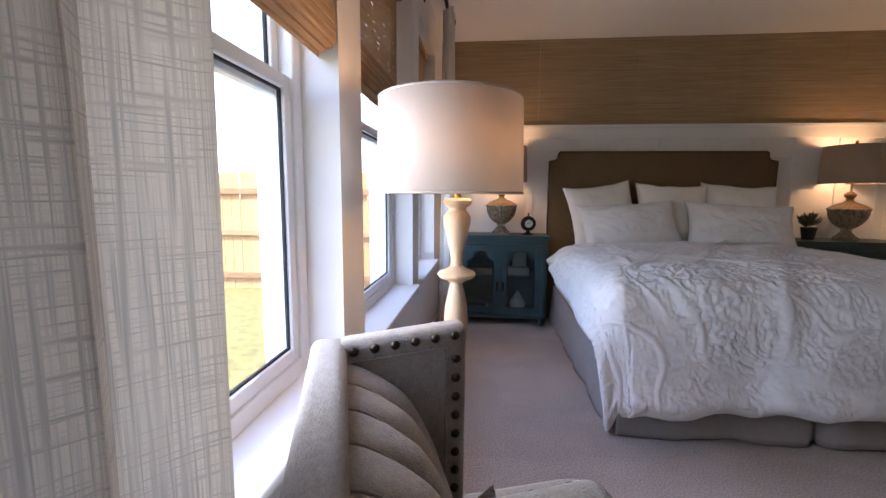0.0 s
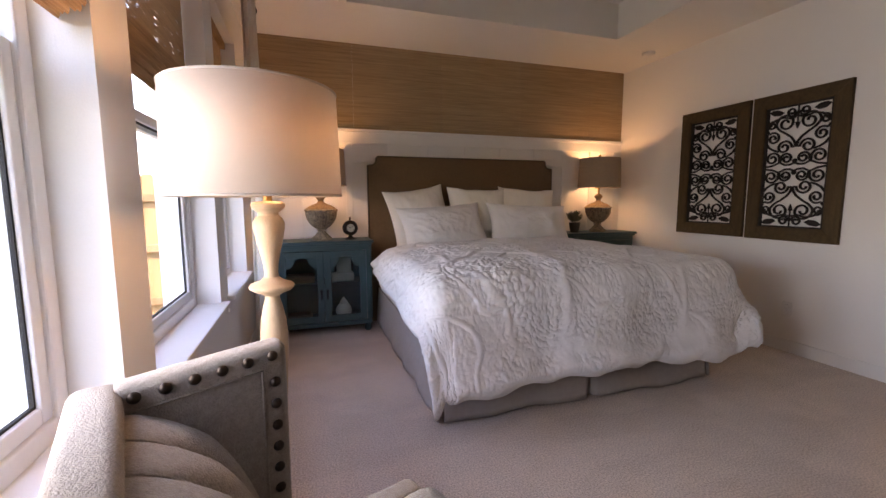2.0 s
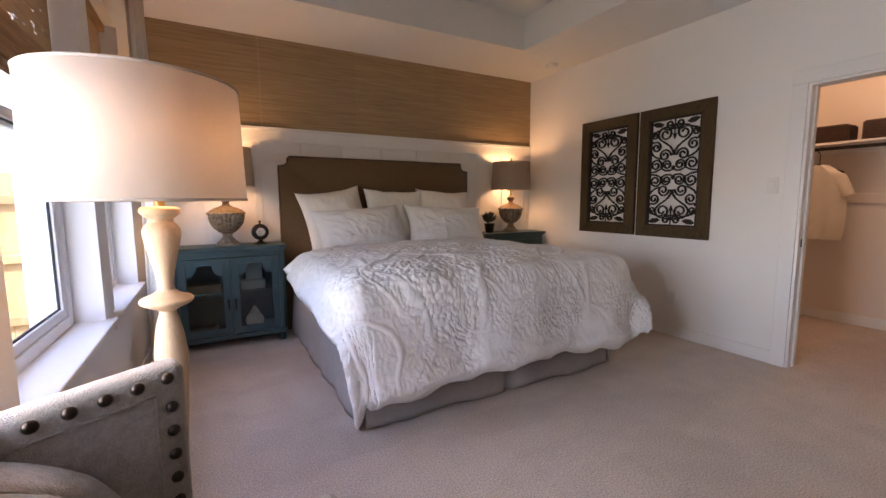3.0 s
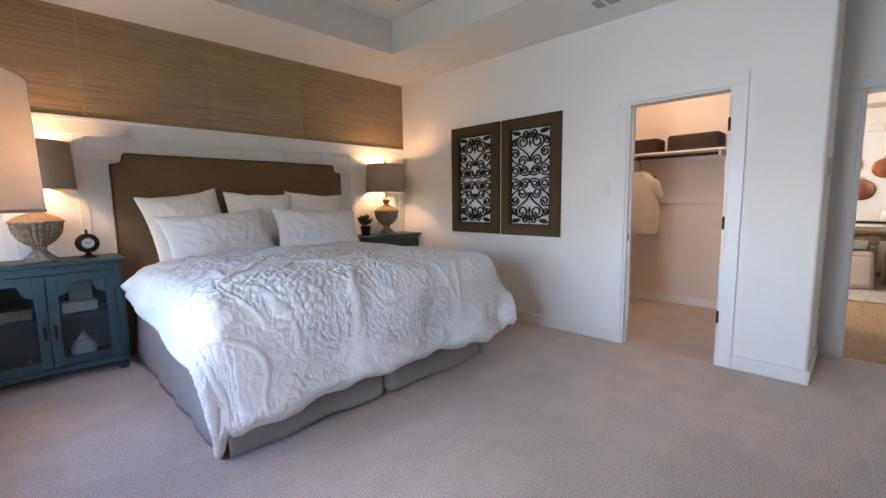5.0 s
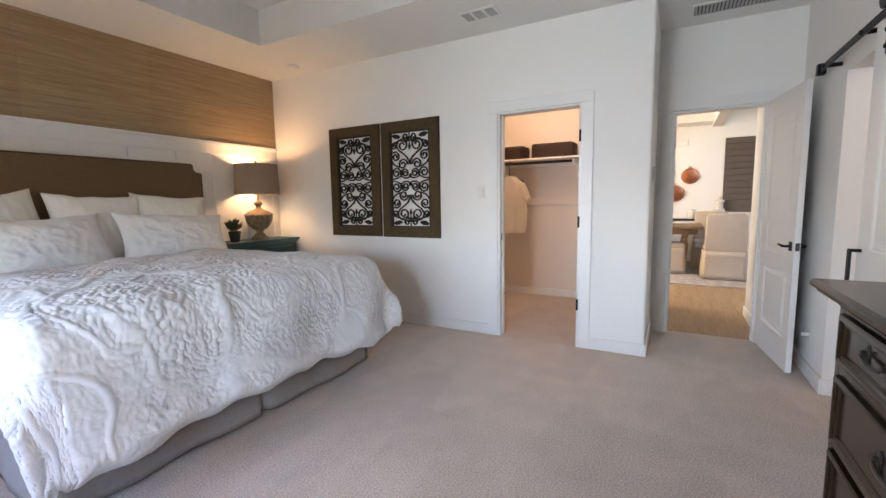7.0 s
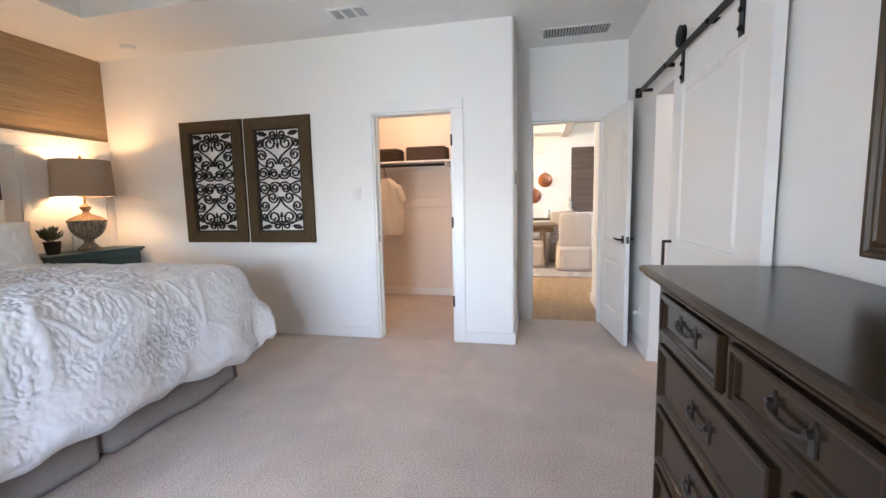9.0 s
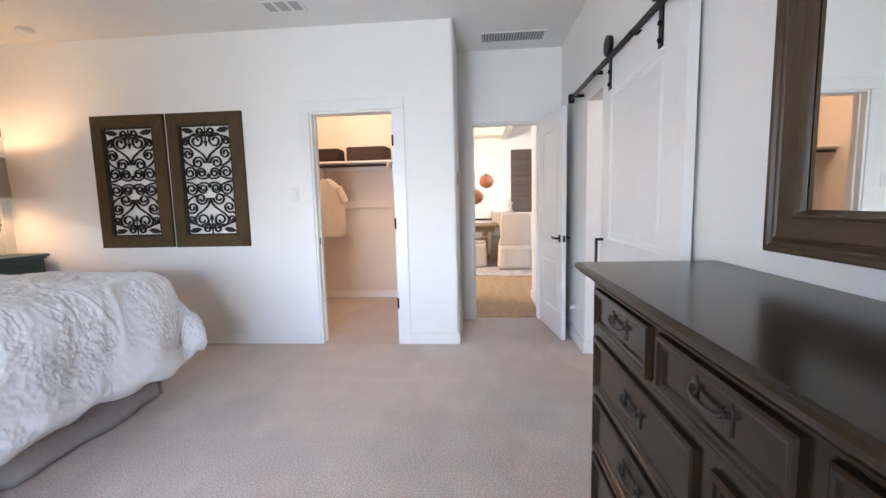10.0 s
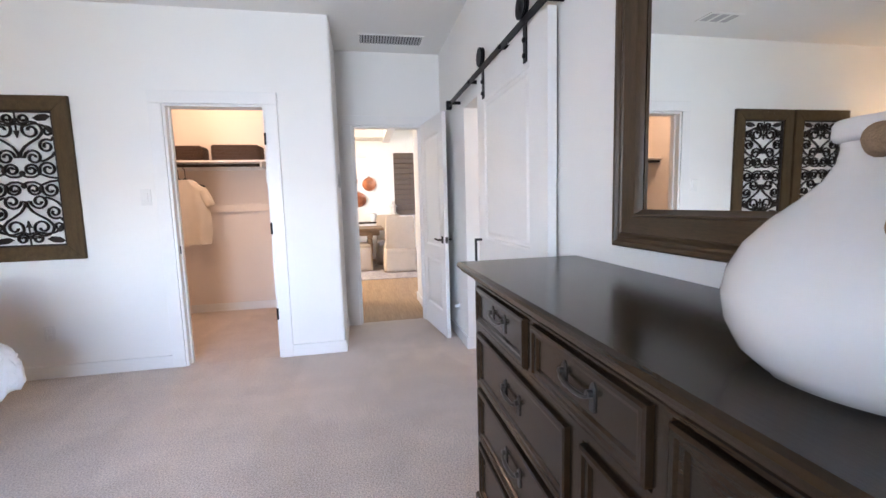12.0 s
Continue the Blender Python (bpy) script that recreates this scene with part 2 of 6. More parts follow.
def streak_mat(name, colours, rough, scale, streak, bump, strip=False):
    """Fibres or boards: long thin streaks along one axis."""
    m = mat(name, colours[0], rough, var=0.1, scale=3, fine=40, spec=0.25)
    t = m.node_tree
    p = t.nodes["Principled BSDF"]
    co, mp = t.nodes.new("ShaderNodeTexCoord"), t.nodes.new("ShaderNodeMapping")
    mp.inputs["Scale"].default_value = streak
    a, b = t.nodes.new("ShaderNodeTexNoise"), t.nodes.new("ShaderNodeTexNoise")
    a.inputs["Scale"].default_value, b.inputs["Scale"].default_value = scale, scale * 0.22
    a.inputs["Detail"].default_value = b.inputs["Detail"].default_value = 5
    t.links.new(co.outputs["Object"], mp.inputs[0])
    for n in (a, b):
        t.links.new(mp.outputs[0], n.inputs["Vector"])
    mx = t.nodes.new("ShaderNodeMix")
    mx.inputs[0].default_value = 0.4
    t.links.new(a.outputs[0], mx.inputs[2])
    t.links.new(b.outputs[0], mx.inputs[3])
    r = t.nodes.new("ShaderNodeValToRGB")
    r.color_ramp.elements[0].position, r.color_ramp.elements[1].position = 0.36, 0.64
    r.color_ramp.elements[0].color, r.color_ramp.elements[1].color = (*colours[1], 1), (*colours[0], 1)
    t.links.new(mx.outputs[0], r.inputs[0])
    out = r.outputs[0]
    if strip:
        # each hung strip has its own shade
        info, hsv, mr = (t.nodes.new("ShaderNode" + k) for k in ("ObjectInfo", "HueSaturation", "MapRange"))
        mr.inputs[3].default_value, mr.inputs[4].default_value = 0.93, 1.06
        t.links.new(info.outputs["Random"], mr.inputs[0])
        t.links.new(mr.outputs[0], hsv.inputs["Value"])
        t.links.new(out, hsv.inputs["Color"])
        out = hsv.outputs[0]
    t.links.new(out, p.inputs["Base Color"])
    bp = t.nodes.new("ShaderNodeBump")
    bp.inputs["Strength"].default_value, bp.inputs["Distance"].default_value = bump, 0.003
    t.links.new(mx.outputs[0], bp.inputs["Height"])
    t.links.new(bp.outputs[0], p.inputs["Normal"])
    return m


def linen_check_mat():
    """Sheer linen with slubbed grey threads both ways."""
    m = mat("slub_linen", (0.80, 0.70, 0.58), 0.95, var=0.03, scale=5, fine=700, bump=0.3, spec=0.1)
    t = m.node_tree
    p = t.nodes["Principled BSDF"]
    base = p.inputs["Base Color"].links[0].from_socket
    uv = t.nodes.new("ShaderNodeUVMap")
    total = None
    for stretch, lo, hi in (((150, 3.0, 1), 0.46, 0.70), ((380, 5.0, 1), 0.48, 0.68), ((7.0, 110, 1), 0.58, 0.74), ((12.0, 340, 1), 0.54, 0.70)):
        mp, n, mr = t.nodes.new("ShaderNodeMapping"), t.nodes.new("ShaderNodeTexNoise"), t.nodes.new("ShaderNodeMapRange")
        mp.inputs["Scale"].default_value = stretch
        n.inputs["Scale"].default_value, n.inputs["Detail"].default_value = 1.0, 1.5
        mr.inputs[1].default_value, mr.inputs[2].default_value = lo, hi
        t.links.new(uv.outputs[0], mp.inputs[0])
        t.links.new(mp.outputs[0], n.inputs["Vector"])
        t.links.new(n.outputs[0], mr.inputs[0])
        if total is None:
            total = mr.outputs[0]
        else:
            mx = t.nodes.new("ShaderNodeMath")
            mx.operation = "MAXIMUM"
            t.links.new(total, mx.inputs[0])
            t.links.new(mr.outputs[0], mx.inputs[1])
            total = mx.outputs[0]
    mix = t.nodes.new("ShaderNodeMix")
    mix.data_type = "RGBA"
    fac = t.nodes.new("ShaderNodeMath")
    fac.operation = "MULTIPLY"
    fac.inputs[1].default_value = 0.40
    t.links.new(total, fac.inputs[0])
    t.links.new(fac.outputs[0], mix.inputs[0])
    t.links.new(base, mix.inputs[6])
    mix.inputs[7].default_value = (0.10, 0.088, 0.072, 1)
    t.links.new(mix.outputs[2], p.inputs["Base Color"])
    tr = t.nodes.new("ShaderNodeBsdfTranslucent")
    t.links.new(mix.outputs[2], tr.inputs[0])
    mx = t.nodes.new("ShaderNodeMixShader")
    mx.inputs[0].default_value = 0.17
    t.links.new(p.outputs[0], mx.inputs[1])
    t.links.new(tr.outputs[0], mx.inputs[2])
    t.links.new(mx.outputs[0], t.nodes["Material Output"].inputs[0])
    return m


M_carpet = carpet_mat()
M_grass_cloth = streak_mat("grasscloth", ((0.46, 0.335, 0.20), (0.275, 0.19, 0.105)), 0.8, 5, (0.8, 1, 46), 0.35, strip=True)
M_woodfloor = streak_mat("oak_plank", ((0.40, 0.27, 0.15), (0.27, 0.17, 0.09)), 0.4, 4, (1.2, 14, 1), 0.1)
M_bamboo = mix_in(streak_mat("woven_bamboo", ((0.50, 0.33, 0.18), (0.24, 0.145, 0.075)), 0.7, 5, (1, 1.2, 60), 0.6), "ShaderNodeBsdfTranslucent", 0.22, (0.55, 0.36, 0.2))
M_linen = linen_check_mat()


def slit_mat():
    """Woven wood with thin gaps between the slats."""
    m = mix_in(streak_mat("gapped_bamboo", ((0.60, 0.41, 0.24), (0.33, 0.215, 0.12)), 0.7, 5, (1, 1.2, 60), 0.6), "ShaderNodeBsdfTranslucent", 0.2, (0.55, 0.36, 0.2))
    t = m.node_tree
    out = t.nodes["Material Output"]
    last = out.inputs[0].links[0].from_socket
    co, mp, n, mr = (t.nodes.new("ShaderNode" + k) for k in ("TexCoord", "Mapping", "TexNoise", "MapRange"))
    mp.inputs["Scale"].default_value = (0, 9, 170)
    n.inputs["Scale"].default_value, n.inputs["Detail"].default_value = 1.0, 1.0
    mr.inputs[1].default_value, mr.inputs[2].default_value = 0.63, 0.65
    clear, mx = t.nodes.new("ShaderNodeBsdfTransparent"), t.nodes.new("ShaderNodeMixShader")
    t.links.new(co.outputs["Object"], mp.inputs[0])
    t.links.new(mp.outputs[0], n.inputs["Vector"])
    t.links.new(n.outputs[0], mr.inputs[0])
    t.links.new(mr.outputs[0], mx.inputs[0])
    t.links.new(last, mx.inputs[1])
    t.links.new(clear.outputs[0], mx.inputs[2])
    t.links.new(mx.outputs[0], out.inputs[0])
    return m


M_slit = slit_mat()
# far curtain's linen, whitened and made more translucent to look backlit
M_sheer = mix_in(mat("backlit_linen", (0.72, 0.68, 0.62), 0.95, var=0.08, scale=30, fine=300, bump=0.2, spec=0.1, stretch=(1, 4, 1)), "ShaderNodeBsdfTranslucent", 0.5, (0.8, 0.76, 0.70))
M_bamboo_pale = mix_in(streak_mat("pale_bamboo", ((0.66, 0.48, 0.30), (0.40, 0.26, 0.15)), 0.65, 5, (1, 1.2, 60), 0.5), "ShaderNodeBsdfTranslucent", 0.2, (0.6, 0.42, 0.25))
M_grass = mat("winter_lawn", (0.19, 0.17, 0.062), 0.95, var=0.2, scale=9, fine=45, bump=1.0, colour2=(0.022, 0.034, 0.008), detail_var=0.5)
M_urn = mat("distressed_urn", (0.46, 0.36, 0.25), 0.7, var=0.3, scale=34, fine=110, bump=0.5, colour2=(0.055, 0.036, 0.022))
M_urncap = mat("distressed_wood_cap", (0.40, 0.25, 0.12), 0.65, var=0.25, scale=18, fine=70, bump=0.3, colour2=(0.16, 0.09, 0.045))


# ---- building helpers ----
class Shape:
    """A mesh under construction."""

    def __init__(self):
        self.bm = bmesh.new()

    def box(self, x0, x1, y0, y1, z0, z1, bevel=0.0, seg=2):
        bm = self.bm
        r = bmesh.ops.create_cube(bm, size=1.0)["verts"]
        for v in r:
            v.co = Vector((x0 + (v.co.x + 0.5) * (x1 - x0), y0 + (v.co.y + 0.5) * (y1 - y0), z0 + (v.co.z + 0.5) * (z1 - z0)))
        if bevel:
            es = {e for v in r for e in v.link_edges}
            bmesh.ops.bevel(bm, geom=list(es), offset=bevel, segments=seg, affect="EDGES", profile=0.5)
        return self

    def lathe(self, profile, segs=32, at=(0, 0, 0), flute=0, depth=0.0, band=(0, 0)):
        """Turns a profile of (radius, height) round z; flute cuts grooves between the heights of band."""
        bm = self.bm
        rings = []
        for r, z in profile:
            ring = []
            for i in range(segs):
                a = 2 * math.pi * i / segs
                rr = r
                if flute and band[0] <= z <= band[1]:
                    rr = r - depth * (1 - abs(math.sin(a * flute / 2)))
                ring.append(bm.verts.new((at[0] + rr * math.cos(a), at[1] + rr * math.sin(a), at[2] + z)))
            rings.append(ring)
        for a, b in zip(rings, rings[1:]):
            for i in range(segs):
                bm.faces.new((a[i], a[(i + 1) % segs], b[(i + 1) % segs], b[i]))
        if profile[0][0] > 1e-5:
            bm.faces.new(rings[0][::-1])
        if profile[-1][0] > 1e-5:
            bm.faces.new(rings[-1])
        return self

    def tube(self, points, radius, segs=8, flat=1.0, closed=False, normal=None):
        """Sweeps a round or flattened section along points; radius may be a list."""
        bm = self.bm
        pts = [Vector(p) for p in points]
        rad = radius if isinstance(radius, (list, tuple)) else [radius] * len(pts)
        rings = []
        ref = Vector(normal) if normal else None
        for i, p in enumerate(pts):
            a = pts[i - 1] if (i or closed) else pts[0]
            b = pts[(i + 1) % len(pts)] if (i < len(pts) - 1 or closed) else pts[-1]
            d = (b - a).normalized()
            if ref is None:
                ref = d.orthogonal()
            u = (ref - ref.dot(d) * d).normalized()
            w = d.cross(u)
            if not normal:
                ref = u
            rings.append([bm.verts.new(p + rad[i] * (math.cos(t) * w + flat * math.sin(t) * u)) for t in (2 * math.pi * k / segs for k in range(segs))])
        pairs = list(zip(rings, rings[1:])) + ([(rings[-1], rings[0])] if closed else [])
        for a, b in pairs:
            for k in range(segs):
                bm.faces.new((a[k], a[(k + 1) % segs], b[(k + 1) % segs], b[k]))
        if not closed:
            bm.faces.new(rings[0][::-1])
            bm.faces.new(rings[-1])
        return self

    def prism(self, outline, y0, y1, plane="xz", bevel=0.0):
        """Extrudes an outline given in a plane along the third axis."""
        bm = self.bm

        def at(a, b, c):
            return {"xz": (a, c, b), "yz": (c, a, b), "xy": (a, b, c)}[plane]
        lo = [bm.verts.new(at(a, b, y0)) for a, b in outline]
        hi = [bm.verts.new(at(a, b, y1)) for a, b in outline]
        n = len(outline)
        fs = [bm.faces.new(lo), bm.faces.new(hi[::-1])]
        for i in range(n):
            fs.append(bm.faces.new((lo[i], hi[i], hi[(i + 1) % n], lo[(i + 1) % n])))
        bmesh.ops.recalc_face_normals(bm, faces=fs)
        if bevel:
            es = [e for f in fs[:2] for e in f.edges]
            bmesh.ops.bevel(bm, geom=es, offset=bevel, segments=2, affect="EDGES", profile=0.5)
        return self

    def grid(self, nu, nv, fn, close_u=False, uv=(1, 1)):
        """A sheet from fn(i/nu, j/nv)."""
        bm = self.bm
        uvl = bm.loops.layers.uv.verify()
        vs = [[bm.verts.new(fn(i / nu, j / nv)) for j in range(nv + 1)] for i in range(nu + (0 if close_u else 1))]
        for i in range(nu):
            a, b = vs[i], vs[(i + 1) % len(vs)]
            for j in range(nv):
                f = bm.faces.new((a[j], b[j], b[j + 1], a[j + 1]))
                for loop, (k, l) in zip(f.loops, ((i, j), (i + 1, j), (i + 1, j + 1), (i, j + 1))):
                    loop[uvl].uv = (uv[0] * k / nu, uv[1] * l / nv)
        return self

    def move(self, m):
        bmesh.ops.transform(self.bm, matrix=m, verts=self.bm.verts)
        return self


def part(name, shape, material, parent=None, label="", smooth=None, thick=0.0):
    """One mesh object under a thing or a part. smooth: the angle under which edges are shaded soft."""
    me = bpy.data.meshes.new(name)
    bmesh.ops.recalc_face_normals(shape.bm, faces=shape.bm.faces)
    shape.bm.to_mesh(me)
    shape.bm.free()
    for mt in (material if isinstance(material, (list, tuple)) else [material]):
        me.materials.append(mt)
    if smooth:
        me.shade_smooth()
        me.set_sharp_from_angle(angle=radians(smooth))
    ob = new(name, me)
    if parent:
        ob.parent = parent
    if label:
        ob["label"] = label
    if thick:
        md = ob.modifiers.new("thickness", "SOLIDIFY")
        md.thickness = thick
        md.offset = 0
    return ob


def thing(name, at=(0, 0, 0), turn=0, label="", category="", group="", kind=""):
    ob = new(name)
    ob.empty_display_size = 0.1
    ob.matrix_world = pose(*at, 0, 0, turn)
    return tagged(ob, label, category, group, kind)


def again(ob, name, parent, m):
    """Another part on the same mesh."""
    c = new(name, ob.data)
    c.parent = parent
    c.matrix_local = m
    return c


def structure(name, shape, material, label, smooth=None):
    return tagged(part(name, shape, material, None, "", smooth), label, name.split("_")[0], "", "structure")


# ---- the shell ----
W, E, N, S = -0.495, 3.66, 4.535, -0.64      # inner faces of the room
CEIL, TRAY = 2.735, 3.05
HALL_E, HALL_N = 4.44, 0.39
CL0, CL1, CLH = 0.905, 1.632, 2.04         # closet doorway
HD0, HD1, HDH = -0.437, 0.262, 2.03        # doorway at the end of the hall
BD0, BD1, BDH = 2.70, 3.44, 1.99           # opening behind the sliding door

structure("floor", Shape().box(-0.69, 4.50, S, 4.6, -0.12, 0.0).box(2.2, 4.4, -2.7, S, -0.12, 0.0).box(3.66, 5.6, 0.39, 2.8, -0.12, 0.001), M_carpet, "beige cut-pile carpet with vacuum tracks")

w = Shape()
w.box(-0.775, W, -0.80, 4.70, -0.12, SILL_Z).box(-0.775, W, -0.80, 4.70, HEAD_Z, 3.2)
edges = [-0.80] + [v for pair in WINDOWS for v in pair] + [4.70]
for a, b in zip(edges[::2], edges[1::2]):
    w.box(-0.775, W, a, b, SILL_Z, HEAD_Z)
structure("wall_west", w, M_wall, "white painted window wall with three deep openings")
structure("wall_north", Shape().box(W, 3.80, N, N + 0.16, 0, 3.2), M_wall, "white painted wall behind the headboard")
e = Shape().box(E, E + 0.12, CL1, N, 0, 3.2).box(E, E + 0.12, CL0, CL1, CLH, 3.2)
rc = 0.02
e.prism([(E, CL0), (E, HALL_N + rc)] + [(E + rc - rc * math.cos(radians(a)), HALL_N + rc - rc * math.sin(radians(a))) for a in range(15, 90, 15)] + [(E + rc, HALL_N), (E + 0.12, HALL_N), (E + 0.12, CL0)], 0, 3.2, "xy")
structure("wall_east", e, M_wall, "warm white wall with the closet doorway")
structure("wall_hall_north", Shape().box(E + 0.12, HALL_E, HALL_N, HALL_N + 0.12, 0, 3.2), M_wall, "white side wall of the entry passage")
h = Shape().box(HALL_E, HALL_E + 0.12, HD1, HALL_N + 0.12, 0, 3.2).box(HALL_E, HALL_E + 0.12, S - 0.15, HD0, 0, 3.2).box(HALL_E, HALL_E + 0.12, HD0, HD1, HDH, 3.2)
structure("wall_hall_east", h, M_wall, "white wall round the bedroom doorway")
s = Shape().box(W, BD0, S - 0.13, S, 0, 3.2).box(BD1, HALL_E, S - 0.13, S, 0, 3.2).box(BD0, BD1, S - 0.13, S, BDH, 3.2)
structure("wall_south", s, M_wall, "white wall behind the dresser and sliding door")
# room behind the sliding door, closet
structure("wall_bath", Shape().box(2.2, 4.4, -2.8, -2.7, 0, 2.735).box(2.1, 2.2, -2.8, S - 0.13, 0, 2.735).box(4.4, 4.5, -2.8, S - 0.15, 0, 2.735), M_tan, "tan painted walls behind the sliding door")
structure("wall_closet_east", Shape().box(5.53, 5.63, 0.51, 2.8, 0, 2.735), M_closet, "plain painted back wall of the closet")
structure("wall_closet_north", Shape().box(E + 0.12, 5.53, 2.7, 2.8, 0, 2.735), M_closet, "plain painted end wall of the closet")
structure("wall_closet_south", Shape().box(4.56, 5.53, 0.41, 0.51, 0, 2.735), M_closet, "plain painted wall behind the closet door")

c = Shape()
TX0, TX1, TY0, TY1 = 0.33, 2.83, 0.21, 3.675
c.box(W, TX0, S, N, CEIL, CEIL + 0.05).box(TX1, E, S, N, CEIL, CEIL + 0.05).box(TX0, TX1, TY1, N, CEIL, CEIL + 0.05).box(TX0, TX1, S, TY0, CEIL, CEIL + 0.05)
c.box(TX0 - 0.04, TX0, TY0, TY1, CEIL + 0.05, TRAY).box(TX1, TX1 + 0.04, TY0, TY1, CEIL + 0.05, TRAY)
c.box(TX0 - 0.04, TX1 + 0.04, TY1, TY1 + 0.04, CEIL + 0.05, TRAY).box(TX0 - 0.04, TX1 + 0.04, TY0 - 0.04, TY0, CEIL + 0.05, TRAY)
c.box(TX0 - 0.04, TX1 + 0.04, TY0 - 0.04, TY1 + 0.04, TRAY, TRAY + 0.05)
c.box(E, HALL_E, S, HALL_N, CEIL, CEIL + 0.05)
structure("ceiling", c, M_ceiling, "white tray ceiling with a raised centre")
structure("ceiling_closet", Shape().box(E, 5.63, HALL_N + 0.02, 2.8, 2.74, 2.80).box(2.1, 4.5, -2.8, S - 0.13, 2.74, 2.80), M_ceiling, "flat white ceiling over the closet")

# dining room beyond the passage
structure("floor_dining", Shape().box(4.50, 10.0, -3.2, 3.4, -0.12, -0.004), M_woodfloor, "warm oak plank floor of the dining room")
FAR = 9.8
WD = [(-0.58, -1.12, 0.96, 2.38)]
d = Shape().box(FAR, FAR + 0.14, -0.58, 3.4, 0, 3.6).box(FAR, FAR + 0.14, -3.2, -1.12, 0, 3.6).box(FAR, FAR + 0.14, -1.12, -0.58, 0, 0.96).box(FAR, FAR + 0.14, -1.12, -0.58, 2.38, 3.6)
d.box(4.56, FAR, 3.4, 3.5, 0, 3.6).box(4.56, FAR, -3.3, -3.2, 0, 3.6).box(4.56, 5.45, -0.62, -0.48, 0, 3.6, 0.015, 3).box(5.66, 5.76, 0.51, 3.4, 0, 3.6)
structure("wall_dining", d, M_wall, "cream walls of the dining room")
structure("ceiling_dining", Shape().box(4.56, FAR, -3.2, 3.4, 3.25, 3.35).box(9.3, FAR, -0.35, 3.4, 2.66, 3.25).box(4.7, FAR, -0.50, -0.35, 2.62, 3.25), M_ceiling, "white dining ceiling with a dropped beam")

# trim
tr = Shape()
BB, BT = 0.10, 0.014
for x0, x1, y0, y1 in [(W, W + BT, S, N), (W, E, N - BT, N), (E - BT, E, CL1 + 0.09, N), (E - BT, E, HALL_N, CL0 - 0.09), (E - BT, HALL_E, HALL_N - BT, HALL_N),
                       (W, BD0, S, S + BT), (BD1 - BT, HALL_E, S, S + BT), (BD1 - BT, BD1, S - 0.13, S),
                       (5.53 - BT, 5.53, 0.51, 2.7), (4.56, 5.45 + BT, -0.48, -0.48 + BT), (5.45, 5.45 + BT, -0.62, -0.48), (FAR - BT, FAR, -3.2, 3.4)]:
    tr.box(x0, x1, y0, y1, 0.0, BB, 0.004, 2)
structure("baseboard", tr, M_white, "white painted baseboards")


def casing(name, x, y0, y1, top, label):
    """Flat casing and jamb of a doorway in a wall that faces -x."""
    t = Shape()
    cw = 0.092
    t.box(x - 0.018, x, y0 - cw, y0, 0, top, 0.004).box(x - 0.018, x, y1, y1 + cw, 0, top, 0.004).box(x - 0.020, x, y0 - cw, y1 + cw, top, top + cw, 0.004)
    t.box(x - 0.004, x + 0.12, y0, y0 + 0.018, 0, top - 0.018).box(x - 0.004, x + 0.12, y1 - 0.018, y1, 0, top - 0.018).box(x - 0.004, x + 0.12, y0, y1, top - 0.018, top - 0.002)
    t.box(x + 0.05, x + 0.085, y0 + 0.018, y0 + 0.030, 0, top - 0.018).box(x + 0.05, x + 0.085, y1 - 0.030, y1 - 0.018, 0, top - 0.018)
    structure(name, t, M_white, label)


casing("trim_closet", E, CL0, CL1, CLH, "white flat casing round the closet doorway")
casing("trim_hall", HALL_E, HD0, HD1, HDH, "white flat casing round the bedroom doorway")

# ---- board and batten with grasscloth above ----
wn = bpy.data.objects["wall_north"]
seams = [W, 0.46, 1.37, 2.28, 3.19, E]
for x0, x1 in zip(seams, seams[1:]):
    part("wallpaper", Shape().box(x0, x1 - 0.0015, N - 0.004, N, 1.935, CEIL), M_grass_cloth, wn, "brown woven grasscloth strip")
part("cap_rail", Shape().box(W, E, N - 0.030, N, 1.905, 1.935, 0.005).box(W, E, N - 0.016, N, 1.80, 1.905, 0.003), M_white, wn)
part("mid_rail", Shape().box(0.43, 2.85, N - 0.015, N, 1.62, 1.70, 0.003), M_white, wn)
part("board", Shape().box(W, E, N - 0.004, N, BB, 1.80), M_white, wn)
bat = None
for x in [-0.42, -0.02, 0.40, 0.825, 1.237, 1.65, 2.068, 2.484, 2.86, 3.24, 3.60]:
    b = part("batten", Shape().box(-0.032, 0.032, -0.014, 0, BB, 1.80, 0.003), M_white, wn) if bat is None else again(bat, "batten", wn, pose(0, 0, 0))
    bat = bat or b
    b.location = (x, N - 0.0005, 0)


